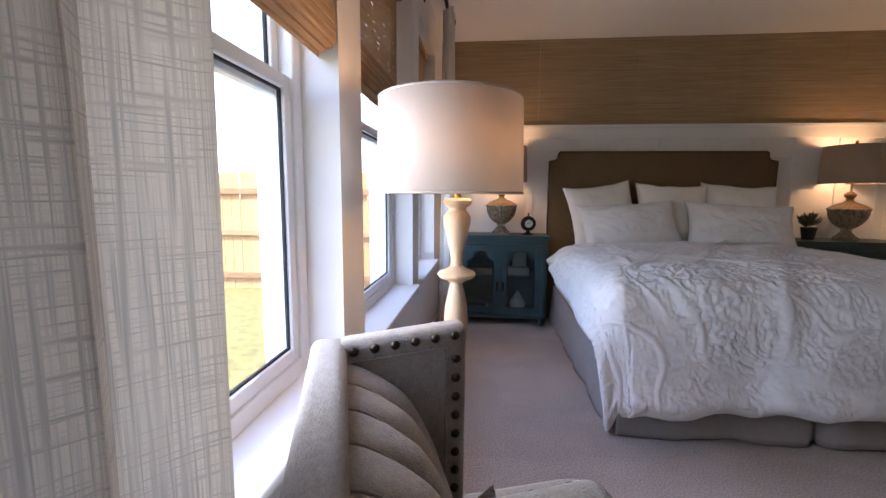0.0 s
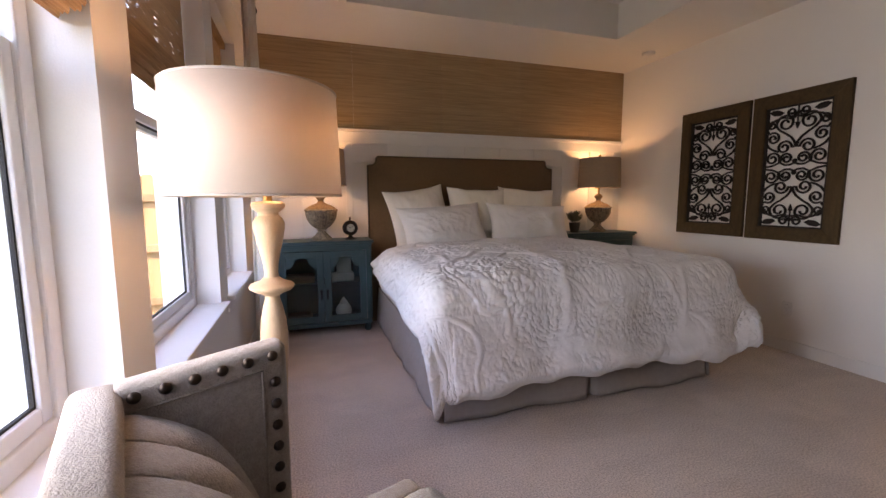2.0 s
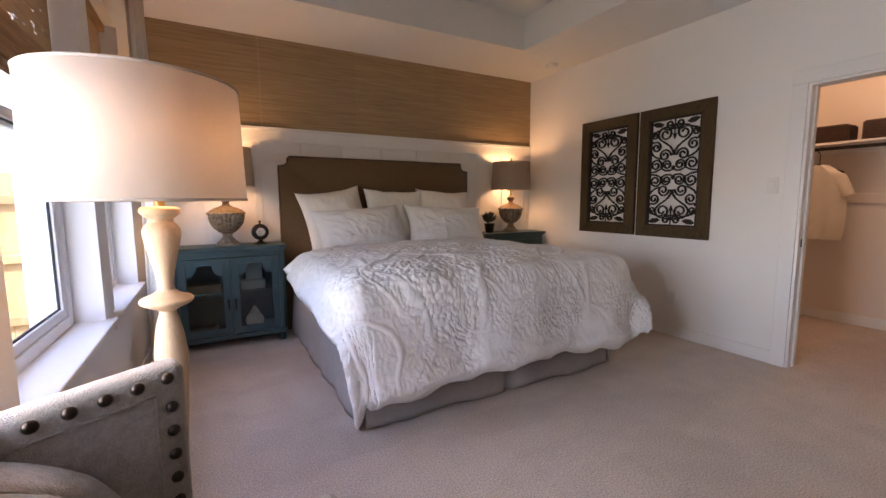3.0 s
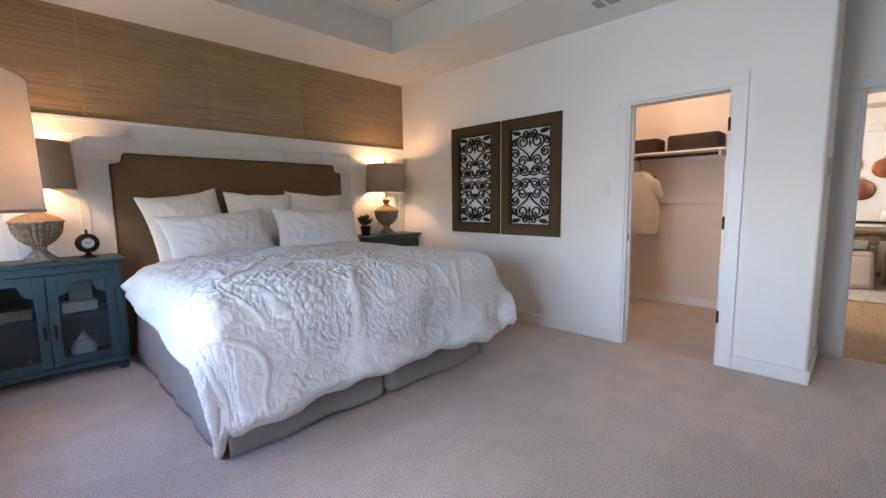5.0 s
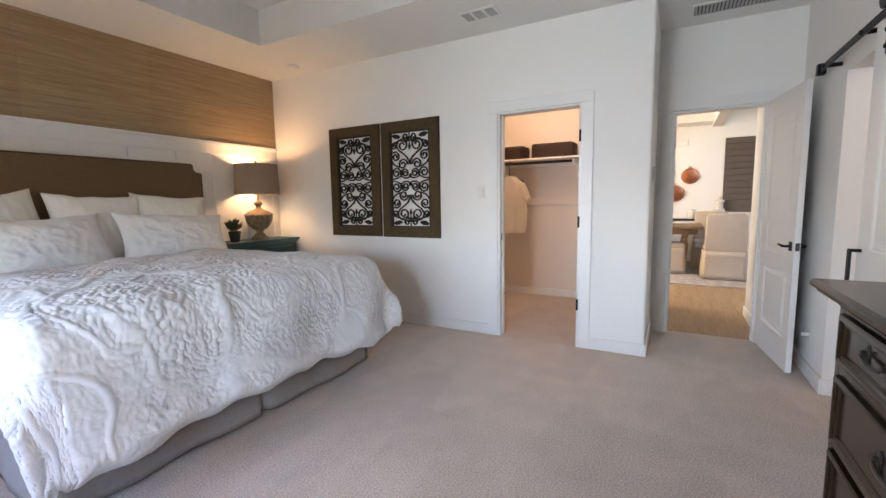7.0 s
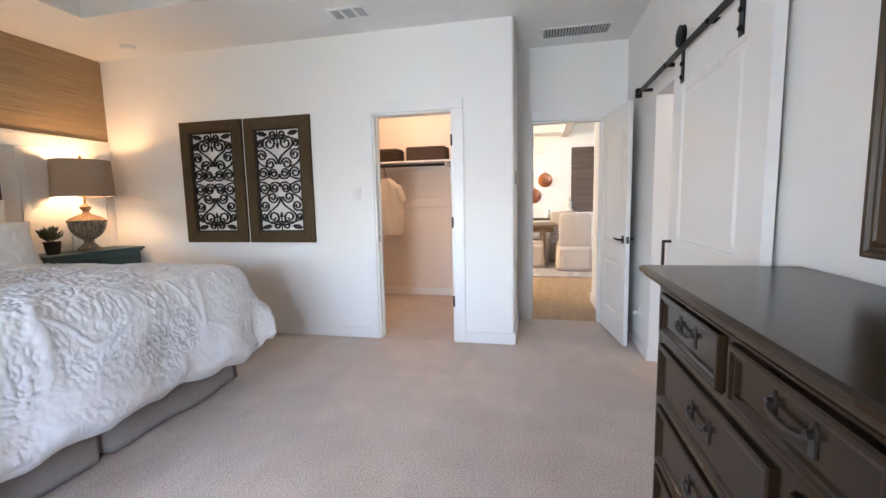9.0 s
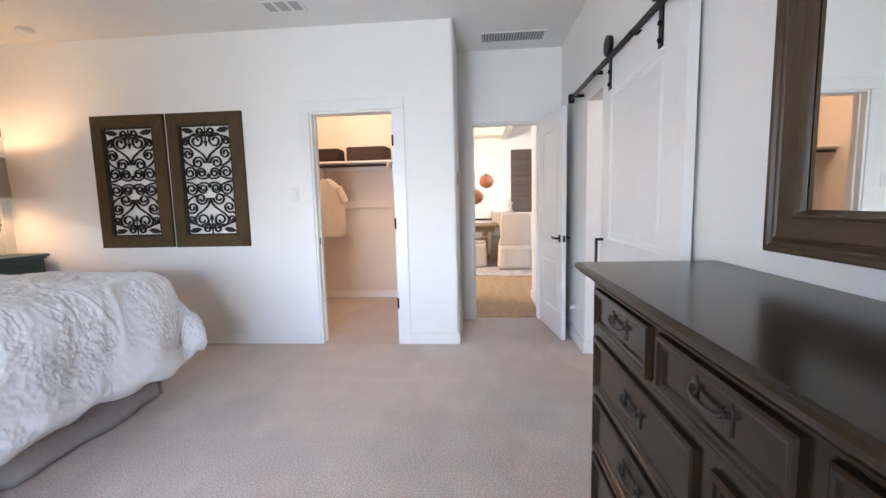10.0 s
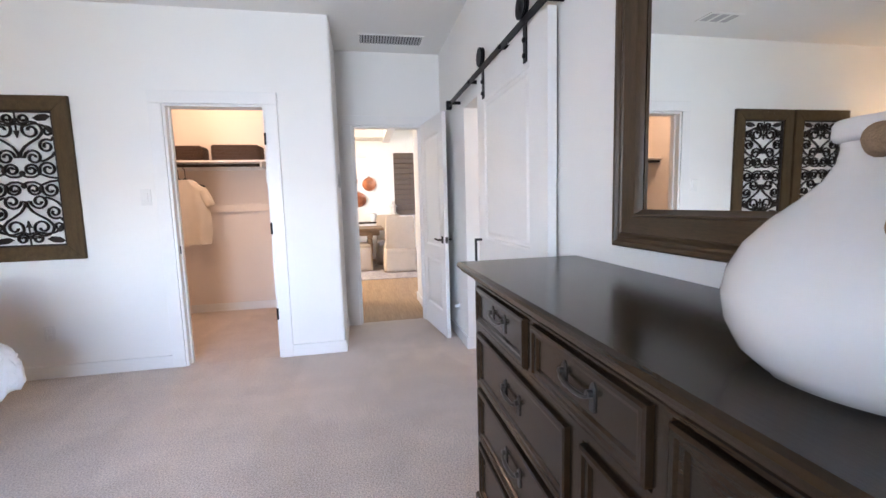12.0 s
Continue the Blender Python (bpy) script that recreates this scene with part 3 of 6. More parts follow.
# ---- windows ----
def window(n, y0, y1):
    root = thing(f"window_{n}", (-0.635, 0, 0), 0, "white vinyl single-hung window with a deep painted sill", "window", "", "structure")
    f = 0.055
    z0, z1, zm = SILL_Z, HEAD_Z, 1.555
    fr = Shape()
    fr.box(-0.06, 0.02, y0, y0 + f, z0, z1, 0.006).box(-0.06, 0.02, y1 - f, y1, z0, z1, 0.006).box(-0.06, 0.02, y0 + f, y1 - f, z0, z0 + f, 0.006).box(-0.06, 0.02, y0 + f, y1 - f, z1 - f, z1, 0.006)
    part("window_frame", fr, M_vinyl, root)
    for name, x0, x1, a, b in (("lower_sash", -0.022, 0.010, z0 + f, zm + 0.03), ("upper_sash", -0.055, -0.024, zm - 0.03, z1 - f)):
        s = Shape()
        k = 0.042
        ya, yb = y0 + f, y1 - f
        s.box(x0, x1, ya, ya + k, a, b, 0.005).box(x0, x1, yb - k, yb, a, b, 0.005).box(x0, x1, ya + k, yb - k, a, a + k, 0.005).box(x0, x1, ya + k, yb - k, b - k, b, 0.005)
        sash = part(name, s, M_vinyl, root)
        g = Shape()
        for q in ((ya + k, ya + k + 0.006, a + k, b - k), (yb - k - 0.006, yb - k, a + k, b - k), (ya + k, yb - k, a + k, a + k + 0.006), (ya + k, yb - k, b - k - 0.006, b - k)):
            g.box((x0 + x1) / 2 - 0.005, (x0 + x1) / 2 + 0.005, *q)
        part("gasket", g, M_dark, sash)
        pane = part("pane", Shape().box((x0 + x1) / 2 - 0.003, (x0 + x1) / 2 + 0.003, ya + k, yb - k, a + k, b - k), M_pane, sash)
        pane.visible_shadow = False
    part("window_sill", Shape().box(0.0, 0.185, y0 - 0.045, y1 + 0.045, z0 - 0.022, z0 + 0.004, 0.006).box(0.125, 0.150, y0 - 0.035, y1 + 0.035, z0 - 0.10, z0 - 0.022, 0.004), M_white, root)
    return root


for i, (a, b) in enumerate(WINDOWS):
    window(i + 1, a, b)

# ---- outdoors ----
structure("ground", Shape().box(-120, -0.775, -120, 120, -0.5, -0.22), M_grass, "patchy straw-green lawn")


def fence(at, turn, bays):
    root = thing("fence", at, turn, "new cedar privacy fence with three rails", "fence", "yard fences")
    pk = Shape().prism([(-0.068, 0), (0.068, 0), (0.068, 1.76), (0.045, 1.80), (-0.045, 1.80), (-0.068, 1.76)], 0.0, 0.016)
    first, rail, post = None, None, None
    rnd = random.Random(4)
    for i in range(int(bays * 2.4 / 0.142)):
        o = part("picket", pk, M_fence, root) if first is None else again(first, "picket", root, pose(0, 0, 0))
        first = first or o
        o.matrix_local = pose(-0.07 - i * 0.142, 0.0, rnd.uniform(-0.02, 0.01), 0, rnd.uniform(-0.4, 0.4), 0)
    for k in range(bays):
        for z in (0.22, 0.88, 1.50):
            o = part("rail", Shape().box(-2.4, 0, -0.040, -0.001, -0.045, 0.045, 0.004), M_rail, root) if rail is None else again(rail, "rail", root, pose(0, 0, 0))
            rail = rail or o
            o.matrix_local = pose(-k * 2.4, 0, z)
        o = part("post", Shape().box(-0.045, 0.045, -0.132, -0.042, 0, 1.70, 0.004), M_rail, root) if post is None else again(post, "post", root, pose(0, 0, 0))
        post = post or o
        o.matrix_local = pose(-k * 2.4 - 1.7, 0, 0)
    return root


fence((-0.9, 6.25, -0.22), 0, 5)
fence((-12.9, 6.25, -0.22), 90, 5)


# ---- bed ----
BX0, BX1, BY0, BY1, BTOP = 0.66, 2.56, 2.33, 4.38, 0.74    # mattress box
bed = thing("bed", (1.61, 3.3, 0), 0, "king bed with a brown linen headboard and grey skirt", "bed")
O = Vector((1.61, 3.3, 0))


def loc(x, y, z):
    return (x - O.x, y - O.y, z - O.z)


HX0, HX1, HZ = 0.57, 2.62, 1.665
hb = []
for sx, xe in ((-1, HX0), (1, HX1)):
    pts = [(xe, 0.02), (xe, HZ - 0.085), (xe - sx * 0.028, HZ - 0.085)]
    pts += [(xe - sx * (0.028 + 0.055 * math.sin(a)), HZ - 0.03 - 0.055 * math.cos(a)) for a in (radians(k * 18) for k in range(1, 6))]
    pts += [(xe - sx * 0.083, HZ - 0.012), (xe - sx * 0.098, HZ)]
    hb += pts if sx < 0 else pts[::-1]
part("headboard", Shape().prism([(x - O.x, z) for x, z in hb], N - 0.13 - O.y, N - 0.035 - O.y, bevel=0.012), M_headboard, bed, "brown linen headboard with notched corners", 40)
ring = [(x - O.x, N - 0.128 - O.y, z) for x, z in hb]
part("welt", Shape().tube(ring, 0.006, 6), M_welt, bed, "dark piped edge", 60)
part("mattress", Shape().box(*[v for p in ((BX0 - O.x, BX1 - O.x), (BY0 + 0.02 - O.y, BY1 - O.y), (0.30, BTOP)) for v in p], 0.05, 4), M_mattress, bed, "white quilted mattress", 50)
part("box_base", Shape().box(BX0 + 0.03 - O.x, BX1 - 0.03 - O.x, BY0 + 0.05 - O.y, BY1 - O.y, 0.02, 0.30), M_skirt, bed)


def skirt_side(p0, p1, nrm, seed, gaps=()):
    """One hanging side of the bed skirt, in soft waves."""
    p0, p1, nrm = Vector(p0), Vector(p1), Vector(nrm)
    length = (p1 - p0).length

    def fn(u, v):
        q = p0.lerp(p1, u)
        s = u * length
        wave = 0.005 * math.sin(s * 15 + seed) + 0.003 * math.sin(s * 31 + 2 * seed) + 0.014 * noise.noise((s * 3, seed, 0))
        for g in gaps:
            wave -= 0.035 * math.exp(-((s - g) / 0.02) ** 2)
        k = (1 - v) ** 0.7
        z = 0.012 + 0.008 * math.sin(s * 9 + seed) * (1 - v) + v * 0.36
        return loc(*(q + nrm * (0.012 + wave * k + 0.02 * (1 - v)) + Vector((0, 0, z))))
    return Shape().grid(int(length / 0.012), 10, fn)


part("skirt_side", skirt_side((BX0, BY1, 0), (BX0, BY0, 0), (-1, 0, 0), 1.0), M_skirt, bed, "grey linen skirt", 80, 0.004)
part("skirt_side", skirt_side((BX1, BY0, 0), (BX1, BY1, 0), (1, 0, 0), 2.0), M_skirt, bed, "grey linen skirt", 80, 0.004)
part("skirt_front", skirt_side((BX0, BY0 + 0.03, 0), (BX1, BY0 + 0.03, 0), (0, -1, 0), 3.0, (0.97, 0.985)), M_skirt, bed, "grey linen skirt with a centre split", 80, 0.004)


# ---- duvet: a cloth laid over the mattress, ruched in scrolls ----
def ridge(x, y, sc, seed):
    return 1.0 - abs(noise.noise((x * sc, y * sc, seed))) * 2.0


SCROLLS = [(0.75, 0.70, 0.30), (1.55, 0.55, 0.34), (1.15, 1.25, 0.36), (2.05, 1.30, 0.32), (0.45, 1.75, 0.34), (1.50, 1.95, 0.36), (2.45, 0.75, 0.30), (2.30, 2.05, 0.34), (0.05, 0.9, 0.3), (0.9, 2.3, 0.3)]


def ruching(u, v):
    """Height of the ruched pattern, 0 to 1, at cloth place (u, v) in metres."""
    wu = u + 0.05 * noise.noise((u * 5, v * 5, 3.1))
    wv = v + 0.05 * noise.noise((u * 5, v * 5, 7.7))
    h = 0.0
    near = 9.0
    for cx, cy, r in SCROLLS:
        d = math.hypot(wu - cx, wv - cy)
        if d < near:
            near, ang, rr = d, math.atan2(wv - cy, wu - cx), r
    # petals of ruffles round the scroll centres, running out into vines
    petal = 0.5 + 0.5 * math.sin(9 * ang + 46 * near + 2 * noise.noise((u * 7, v * 7, 1.0)))
    fade = max(0.0, 1 - near / (rr * 1.15))
    rings = math.exp(-((near - rr) / 0.018) ** 2) + 0.7 * math.exp(-((near - rr * 0.55) / 0.016) ** 2)
    flow = ang + 2.2 * noise.noise((u * 1.7, v * 1.7, 9.0))
    ca, sa = math.cos(flow), math.sin(flow)
    along, across = wu * ca + wv * sa, wv * ca - wu * sa
    ruffle = max(0.0, 1.0 - abs(noise.noise((wu * 21, wv * 17, 5.0))) * 2.4) ** 1.5
    gather = max(0.0, 1.0 - abs(noise.noise((along * 9, across * 29, 2.0))) * 2.2) ** 1.5
    broken = 0.5 + 0.5 * noise.noise((u * 8, v * 8, 6.0))
    phase = near * 2 * math.pi / 0.052 + 2.6 * noise.noise((u * 6, v * 6, 4.0)) + 1.4 * math.sin(5 * ang)
    curl = (0.5 + 0.5 * math.cos(phase)) ** 2 * min(1.0, 0.25 + 1.5 * broken)
    fine = max(0.0, 1.0 - abs(noise.noise((wu * 36, wv * 32, 8.0))) * 2.6) ** 2
    # smooth vines wander between patches of ruffled florets
    vine = max(math.exp(-(noise.noise((wu * 2.3, wv * 2.0, 11.0)) / 0.062) ** 2), 0.8 * math.exp(-(noise.noise((wu * 3.1, wv * 2.7, 21.0)) / 0.04) ** 2))
    patch = min(1.0, max(0.0, 0.5 + 2.2 * noise.noise((u * 2.6, v * 2.6, 31.0))))
    calm = (0.30 + 0.70 * patch) * (1 - 0.75 * vine)
    h += 0.10 * petal * fade ** 0.5 + 0.25 * rings * broken + 0.85 * vine
    h += calm * (0.55 * ruffle + 0.50 * gather * (0.5 + broken) + 0.38 * fine)
    return h


def duvet_shape():
    R = 0.10                                   # rounding over the mattress edge
    L1 = 0.37                        # overhang on the far side
    FOOT = 0.61
    y_head = 3.72
    width, length = BX1 - BX0, y_head - BY0

    def fn(a, b):
        over_l = 0.27 + 0.12 * b
        s = -over_l + a * (width + over_l + L1 + 0.05 * b)      # across, 0 at the left edge of the mattress
        t = b * (length + FOOT + 0.02 * math.sin(a * 9) + 0.012 * math.sin(a * 57) + 0.016 * noise.noise((a * 22, 2.0, 5.0)))     # from the head down, past the foot
        du = -s if s < 0 else (s - width if s > width else 0.0)
        dv = t - length if t > length else 0.0
        side = -1 if s < 0 else 1
        drop = math.hypot(du, dv)
        hx, hy = (BX0 if s < 0 else BX1) if du else BX0 + s, BY0 if dv else y_head - t
        inner = min(1.0, min(max(s, 0), max(width - s, 0), max(length - t, 0)) / 0.42)
        puff = 0.062 + 0.045 * inner * (2 - inner) + 0.02 * noise.noise((s * 2.2, t * 2.2, 0.3))
        if drop <= 0:
            x, y, z = hx, hy, BTOP + 0.02 + puff
            n = Vector((0, 0, 1))
        else:
            th = math.atan2(dv, du)                          # 0: side, 90 degrees: foot
            out = Vector((side * math.cos(th), -math.sin(th), 0))
            k = min(drop / R, math.pi / 2)
            horiz, down = R * math.sin(k), R * (1 - math.cos(k))
            rest = max(0.0, drop - R * math.pi / 2)
            flare = (0.10 if side > 0 else 0.06) + (0.20 if side > 0 else 0.07) * math.sin(2 * th) ** 2
            wf = math.sin(th) ** 2
            folds = 0.028 * (wf * math.sin(s * 8 + 0.7) + (1 - wf) * math.sin(t * 8 + 1.5 * side)) + 0.018 * math.sin(2 * th) ** 2 + 0.02 * noise.noise((s * 6, t * 3, 4.0))
            folds *= min(1, rest / 0.25)
            horiz += rest * flare + folds + 0.015
            z = BTOP + 0.02 + puff * math.exp(-drop * 4) - down - rest * math.sqrt(max(0.2, 1 - flare * flare)) * 0.97
            if side > 0 and dv:
                z += 0.17 * math.sin(2 * th) ** 2 * rest / 0.5
            x, y = hx + out.x * horiz, hy + out.y * horiz
            n = (out * math.sin(k) + Vector((0, 0, math.cos(k)))).normalized()
            z = max(z, 0.022 + 0.01 * (1 + math.sin(s * 20)))
        edge = min(a, 1 - a, 1 - b) * 30
        rim_d = min(a * (width + over_l + L1), (1 - a) * (width + over_l + L1), (1 - b) * (length + FOOT))
        fat = 0.026 * math.exp(-((rim_d - 0.075) / 0.05) ** 2) - 0.020 * math.exp(-(rim_d / 0.02) ** 2)
        fat += 0.010 * max(0.0, noise.noise((s * 13, t * 13, 12.0))) * math.exp(-(rim_d / 0.12) ** 2)
        r = ruching(s + 0.2, t) * min(1.0, 0.25 + edge)
        crease = max(0.0, 1.0 - abs(noise.noise((s * 2.6 + 0.8 * t, t * 1.5, 15))) * 3.2) ** 2
        p = Vector((x, y, z)) + n * (0.0150 * r + fat + 0.014 * noise.noise((s * 4, t * 4, 8)) + 0.007 * crease * min(1.0, 0.5 + 2 * drop))
        return p
    return Shape().grid(430, 330, fn)


dv = part("duvet_cover", duvet_shape(), M_duvet, None, "", 180, 0.014)
tagged(dv, "white duvet with ruched scroll pattern spread over the bed", "duvet")
# rolled-back top edge
rb = Shape()
pts = [(BX0 - 0.16 + (BX1 - BX0 + 0.32) * k / 40, 3.70 + 0.03 * noise.noise((k * 0.3, 0, 0)), BTOP + 0.055 + 0.02 * noise.noise((k * 0.4, 3, 0)) - 0.16 * max(0, abs(k / 20 - 1) - 0.86) * 5) for k in range(41)]
rb.tube(pts, [0.055 + 0.012 * noise.noise((k * 0.7, 9, 0)) for k in range(41)], 14, 0.85)
part("rolled_edge", rb, M_duvet, dv, "", 180)


def pillow_shape(w, h, t, seed, ruched=False, flange=0.0):
    """A stuffed cushion standing in the xz plane, its seams pulled in between the corners."""
    s = Shape()
    n = 72 if ruched else 44

    def fn(sgn):
        def f(a, b):
            u, v = 2 * a - 1, 2 * b - 1
            pin_x, pin_z = 1 - 0.09 * (1 - v * v), 1 - (0.12 if v > 0 else 0.06) * (1 - abs(u) ** 2.2) + (0.02 * noise.noise((u * 2.5, seed, 4.0)) if v > 0 else 0)
            th = t / 2 * (max(0, 1 - abs(u) ** 2.6) * max(0, 1 - abs(v) ** 2.6)) ** 0.55
            th += (0.010 * noise.noise((u * 3, v * 3, seed)) + 0.007 * max(0.0, 1 - 3 * abs(noise.noise((u * 4 + v, v * 2.2 - u, seed + 5))))) * (1 - max(abs(u), abs(v)) ** 4)
            if ruched and sgn < 0:
                inner = max(0.0, 1 - (max(abs(u) / 0.66, abs(v) / 0.74)) ** 6)
                th += 0.0065 * inner * ruching(1.2 + u * w * 0.5 + seed, 1.2 + v * h * 0.5)
            sag = 0.012 * noise.noise((u * 2.2, seed, 1)) * (v > 0) * v
            return (u * w / 2 * pin_x, sgn * (th + 0.002) + 0.02 * u * u * v, v * h / 2 * pin_z + sag + h / 2)
        return f
    for sgn in (-1, 1):
        s.grid(n, n, fn(sgn))
    bmesh.ops.remove_doubles(s.bm, verts=s.bm.verts, dist=0.0045)
    return s


def pillow(x, y, z, w, h, t, lean, turn, seed, label, ruched=False, mat_=None, roll=0):
    o = part("pillow", pillow_shape(w, h, t, seed, ruched), mat_ or M_pillow, None, "", 180)
    o.matrix_world = pose(x, y, z) @ pose(0, 0, 0, 0, 0, turn) @ pose(0, 0, 0, lean, 0, 0) @ pose(0, 0, 0, 0, roll, 0)
    tagged(o, label, "pillow", "pillows on the bed")
    return o


PZ = BTOP + 0.03
for x, turn, seed, roll in ((1.085, 5, 1.0, -8), (1.635, -3, 2.3, 1), (2.17, -6, 3.7, 4)):
    pillow(x, 4.10, PZ, 0.63, 0.63, 0.19, -17, turn, seed, "ivory square sham leaning on the headboard", roll=roll)
for x, turn, seed, roll in ((1.225, 5, 0.0, -4), (2.07, -5, 0.9, 3)):
    pillow(x, 3.86, PZ, 0.86, 0.47, 0.20, -24, turn, seed, "white pillow with a ruched centre panel", True, M_duvet, roll)


# ---- nightstands with glazed doors ----
def nightstand(at, label):
    """Two glazed doors with notched openings, a shelf, canted corner posts and bun feet. Front faces -y."""
    root = thing("nightstand", at, 0, label, "nightstand", "nightstands")
    w2, d, h = 0.44, 0.36, 0.87
    body = Shape()
    body.box(-w2 + 0.02, -w2 + 0.04, 0.02, d, 0.09, h - 0.03).box(w2 - 0.04, w2 - 0.02, 0.02, d, 0.09, h - 0.03).box(-w2 + 0.04, w2 - 0.04, d - 0.014, d, 0.09, h - 0.03)
    body.box(-w2 + 0.04, w2 - 0.04, 0.02, d - 0.014, 0.10, 0.125)
    part("body", body, M_teal, root)
    part("top", Shape().box(-w2 - 0.015, w2 + 0.015, -0.02, d, h - 0.026, h, 0.005).box(-w2, w2, -0.006, d, h - 0.046, h - 0.026, 0.006), M_teal, root)
    part("top_rail", Shape().box(-w2 + 0.05, w2 - 0.05, 0.0, 0.022, h - 0.085, h - 0.046, 0.003), M_teal, root)
    part("base_rail", Shape().box(-w2 + 0.01, w2 - 0.01, -0.008, d, 0.075, 0.115, 0.006), M_teal, root)
    for sx in (-1, 1):
        part("corner_post", Shape().prism([(sx * (w2 - 0.055), 0.0), (sx * (w2 - 0.028), 0.0), (sx * w2, 0.028), (sx * w2, 0.07), (sx * (w2 - 0.055), 0.07)], 0.115, h - 0.046, "xy"), M_teal, root)
        for y in (0.035, d - 0.04):
            part("foot", Shape().lathe([(0.020, 0.0), (0.030, 0.012), (0.033, 0.04), (0.026, 0.062), (0.030, 0.075)], 16, (sx * (w2 - 0.045), y, 0)), M_teal, root, "", 50)
    part("shelf", Shape().box(-w2 + 0.04, w2 - 0.04, 0.03, d - 0.015, 0.455, 0.475, 0.002), M_teal, root)
    dw = w2 - 0.058
    for sx in (-1, 1):
        x0, x1 = (0.003, dw) if sx > 0 else (-dw, -0.003)
        z0, z1 = 0.122, h - 0.090
        k = 0.058
        s = Shape()
        s.box(x0, x0 + k, -0.004, 0.018, z0, z1, 0.003).box(x1 - k, x1, -0.004, 0.018, z0, z1, 0.003).box(x0 + k, x1 - k, -0.004, 0.018, z0, z0 + k, 0.003).box(x0 + k, x1 - k, -0.004, 0.018, z1 - k, z1, 0.003)
        # quarter-round notches in the upper corners
        for cx, q in ((x0 + k, 1), (x1 - k, -1)):
            s.prism([(cx, z1 - k)] + [(cx, z1 - k - 0.095)] + [(cx + q * 0.018, z1 - k - 0.090)] + [(cx + q * (0.018 + 0.05 * math.sin(a)), z1 - k - 0.090 + 0.06 * (1 - math.cos(a))) for a in (radians(i * 18) for i in range(1, 6))] + [(cx + q * 0.085, z1 - k)], -0.003, 0.016)
        door = part("door", s, M_teal, root)
        g = part("glass", Shape().box(x0 + k - 0.01, x1 - k + 0.01, 0.009, 0.012, z0 + k - 0.01, z1 - k + 0.01), M_cabglass, door)
        g.visible_shadow = False
        hx = 0.028 * sx
        part("pull", Shape().box(hx - 0.010, hx + 0.010, -0.008, -0.004, 0.385, 0.425, 0.003).tube([(hx, -0.010, 0.405), (hx, -0.018, 0.385), (hx, -0.018, 0.355), (hx, -0.012, 0.330)], [0.006, 0.008, 0.009, 0.004], 8), M_black, door, "black drop pull", 60)
    return root


NS1 = (0.115, N - 0.365, 0)
NS2 = (3.16, N - 0.365, 0)
ns = nightstand(NS1, "teal painted cabinet with glazed doors beside the bed")
n2 = copy_thing(ns, pose(*NS2))
n2["label"] = "teal painted cabinet in the corner under a lit lamp"
NT = 0.87
# things on the cabinet shelves
q = tagged(part("book", Shape().box(-0.11, 0.11, -0.07, 0.07, 0, 0.028, 0.002), M_paper), "cream-edged book lying on the cabinet floor", "book", "books in the cabinet")
q.location = (NS1[0] - 0.22, NS1[1] + 0.17, 0.125)
q = tagged(part("book", Shape().box(-0.10, 0.10, -0.065, 0.065, 0, 0.022, 0.002), M_cover), "dark covered book on top of another", "book", "books in the cabinet")
q.location = (NS1[0] - 0.23, NS1[1] + 0.17, 0.153)
q = tagged(part("jar", Shape().lathe([(0.045, 0), (0.07, 0.03), (0.078, 0.065), (0.06, 0.105), (0.035, 0.125), (0.04, 0.14), (0.028, 0.155), (0.015, 0.17), (0.012, 0.185), (0.0, 0.19)], 28), M_creamceramic, None, "", 50), "small cream lidded jar in the cabinet", "jar")
q.location = (NS1[0] + 0.18, NS1[1] + 0.15, 0.125)
bx = tagged(part("box", Shape().box(-0.10, 0.10, -0.05, 0.05, 0, 0.075, 0.006), M_creamceramic), "pale fabric box on the cabinet shelf", "box")
bx.location = (NS1[0] + 0.18, NS1[1] + 0.16, 0.475)
bx = tagged(part("box", Shape().box(-0.12, 0.12, -0.08, 0.08, 0, 0.07, 0.004), M_oak), "brown wooden box on the cabinet shelf", "box")
bx.location = (NS1[0] - 0.20, NS1[1] + 0.18, 0.475)
fr_ = thing("photo_frame", (NS1[0] + 0.20, NS1[1] + 0.28, 0.475), 0, "small dark picture frame leaning in the cabinet", "picture frame")
part("frame", Shape().box(-0.09, 0.09, -0.01, 0.01, 0, 0.24, 0.004), M_black, fr_)
part("picture", Shape().box(-0.07, 0.07, -0.013, -0.010, 0.02, 0.22), M_dial, fr_)


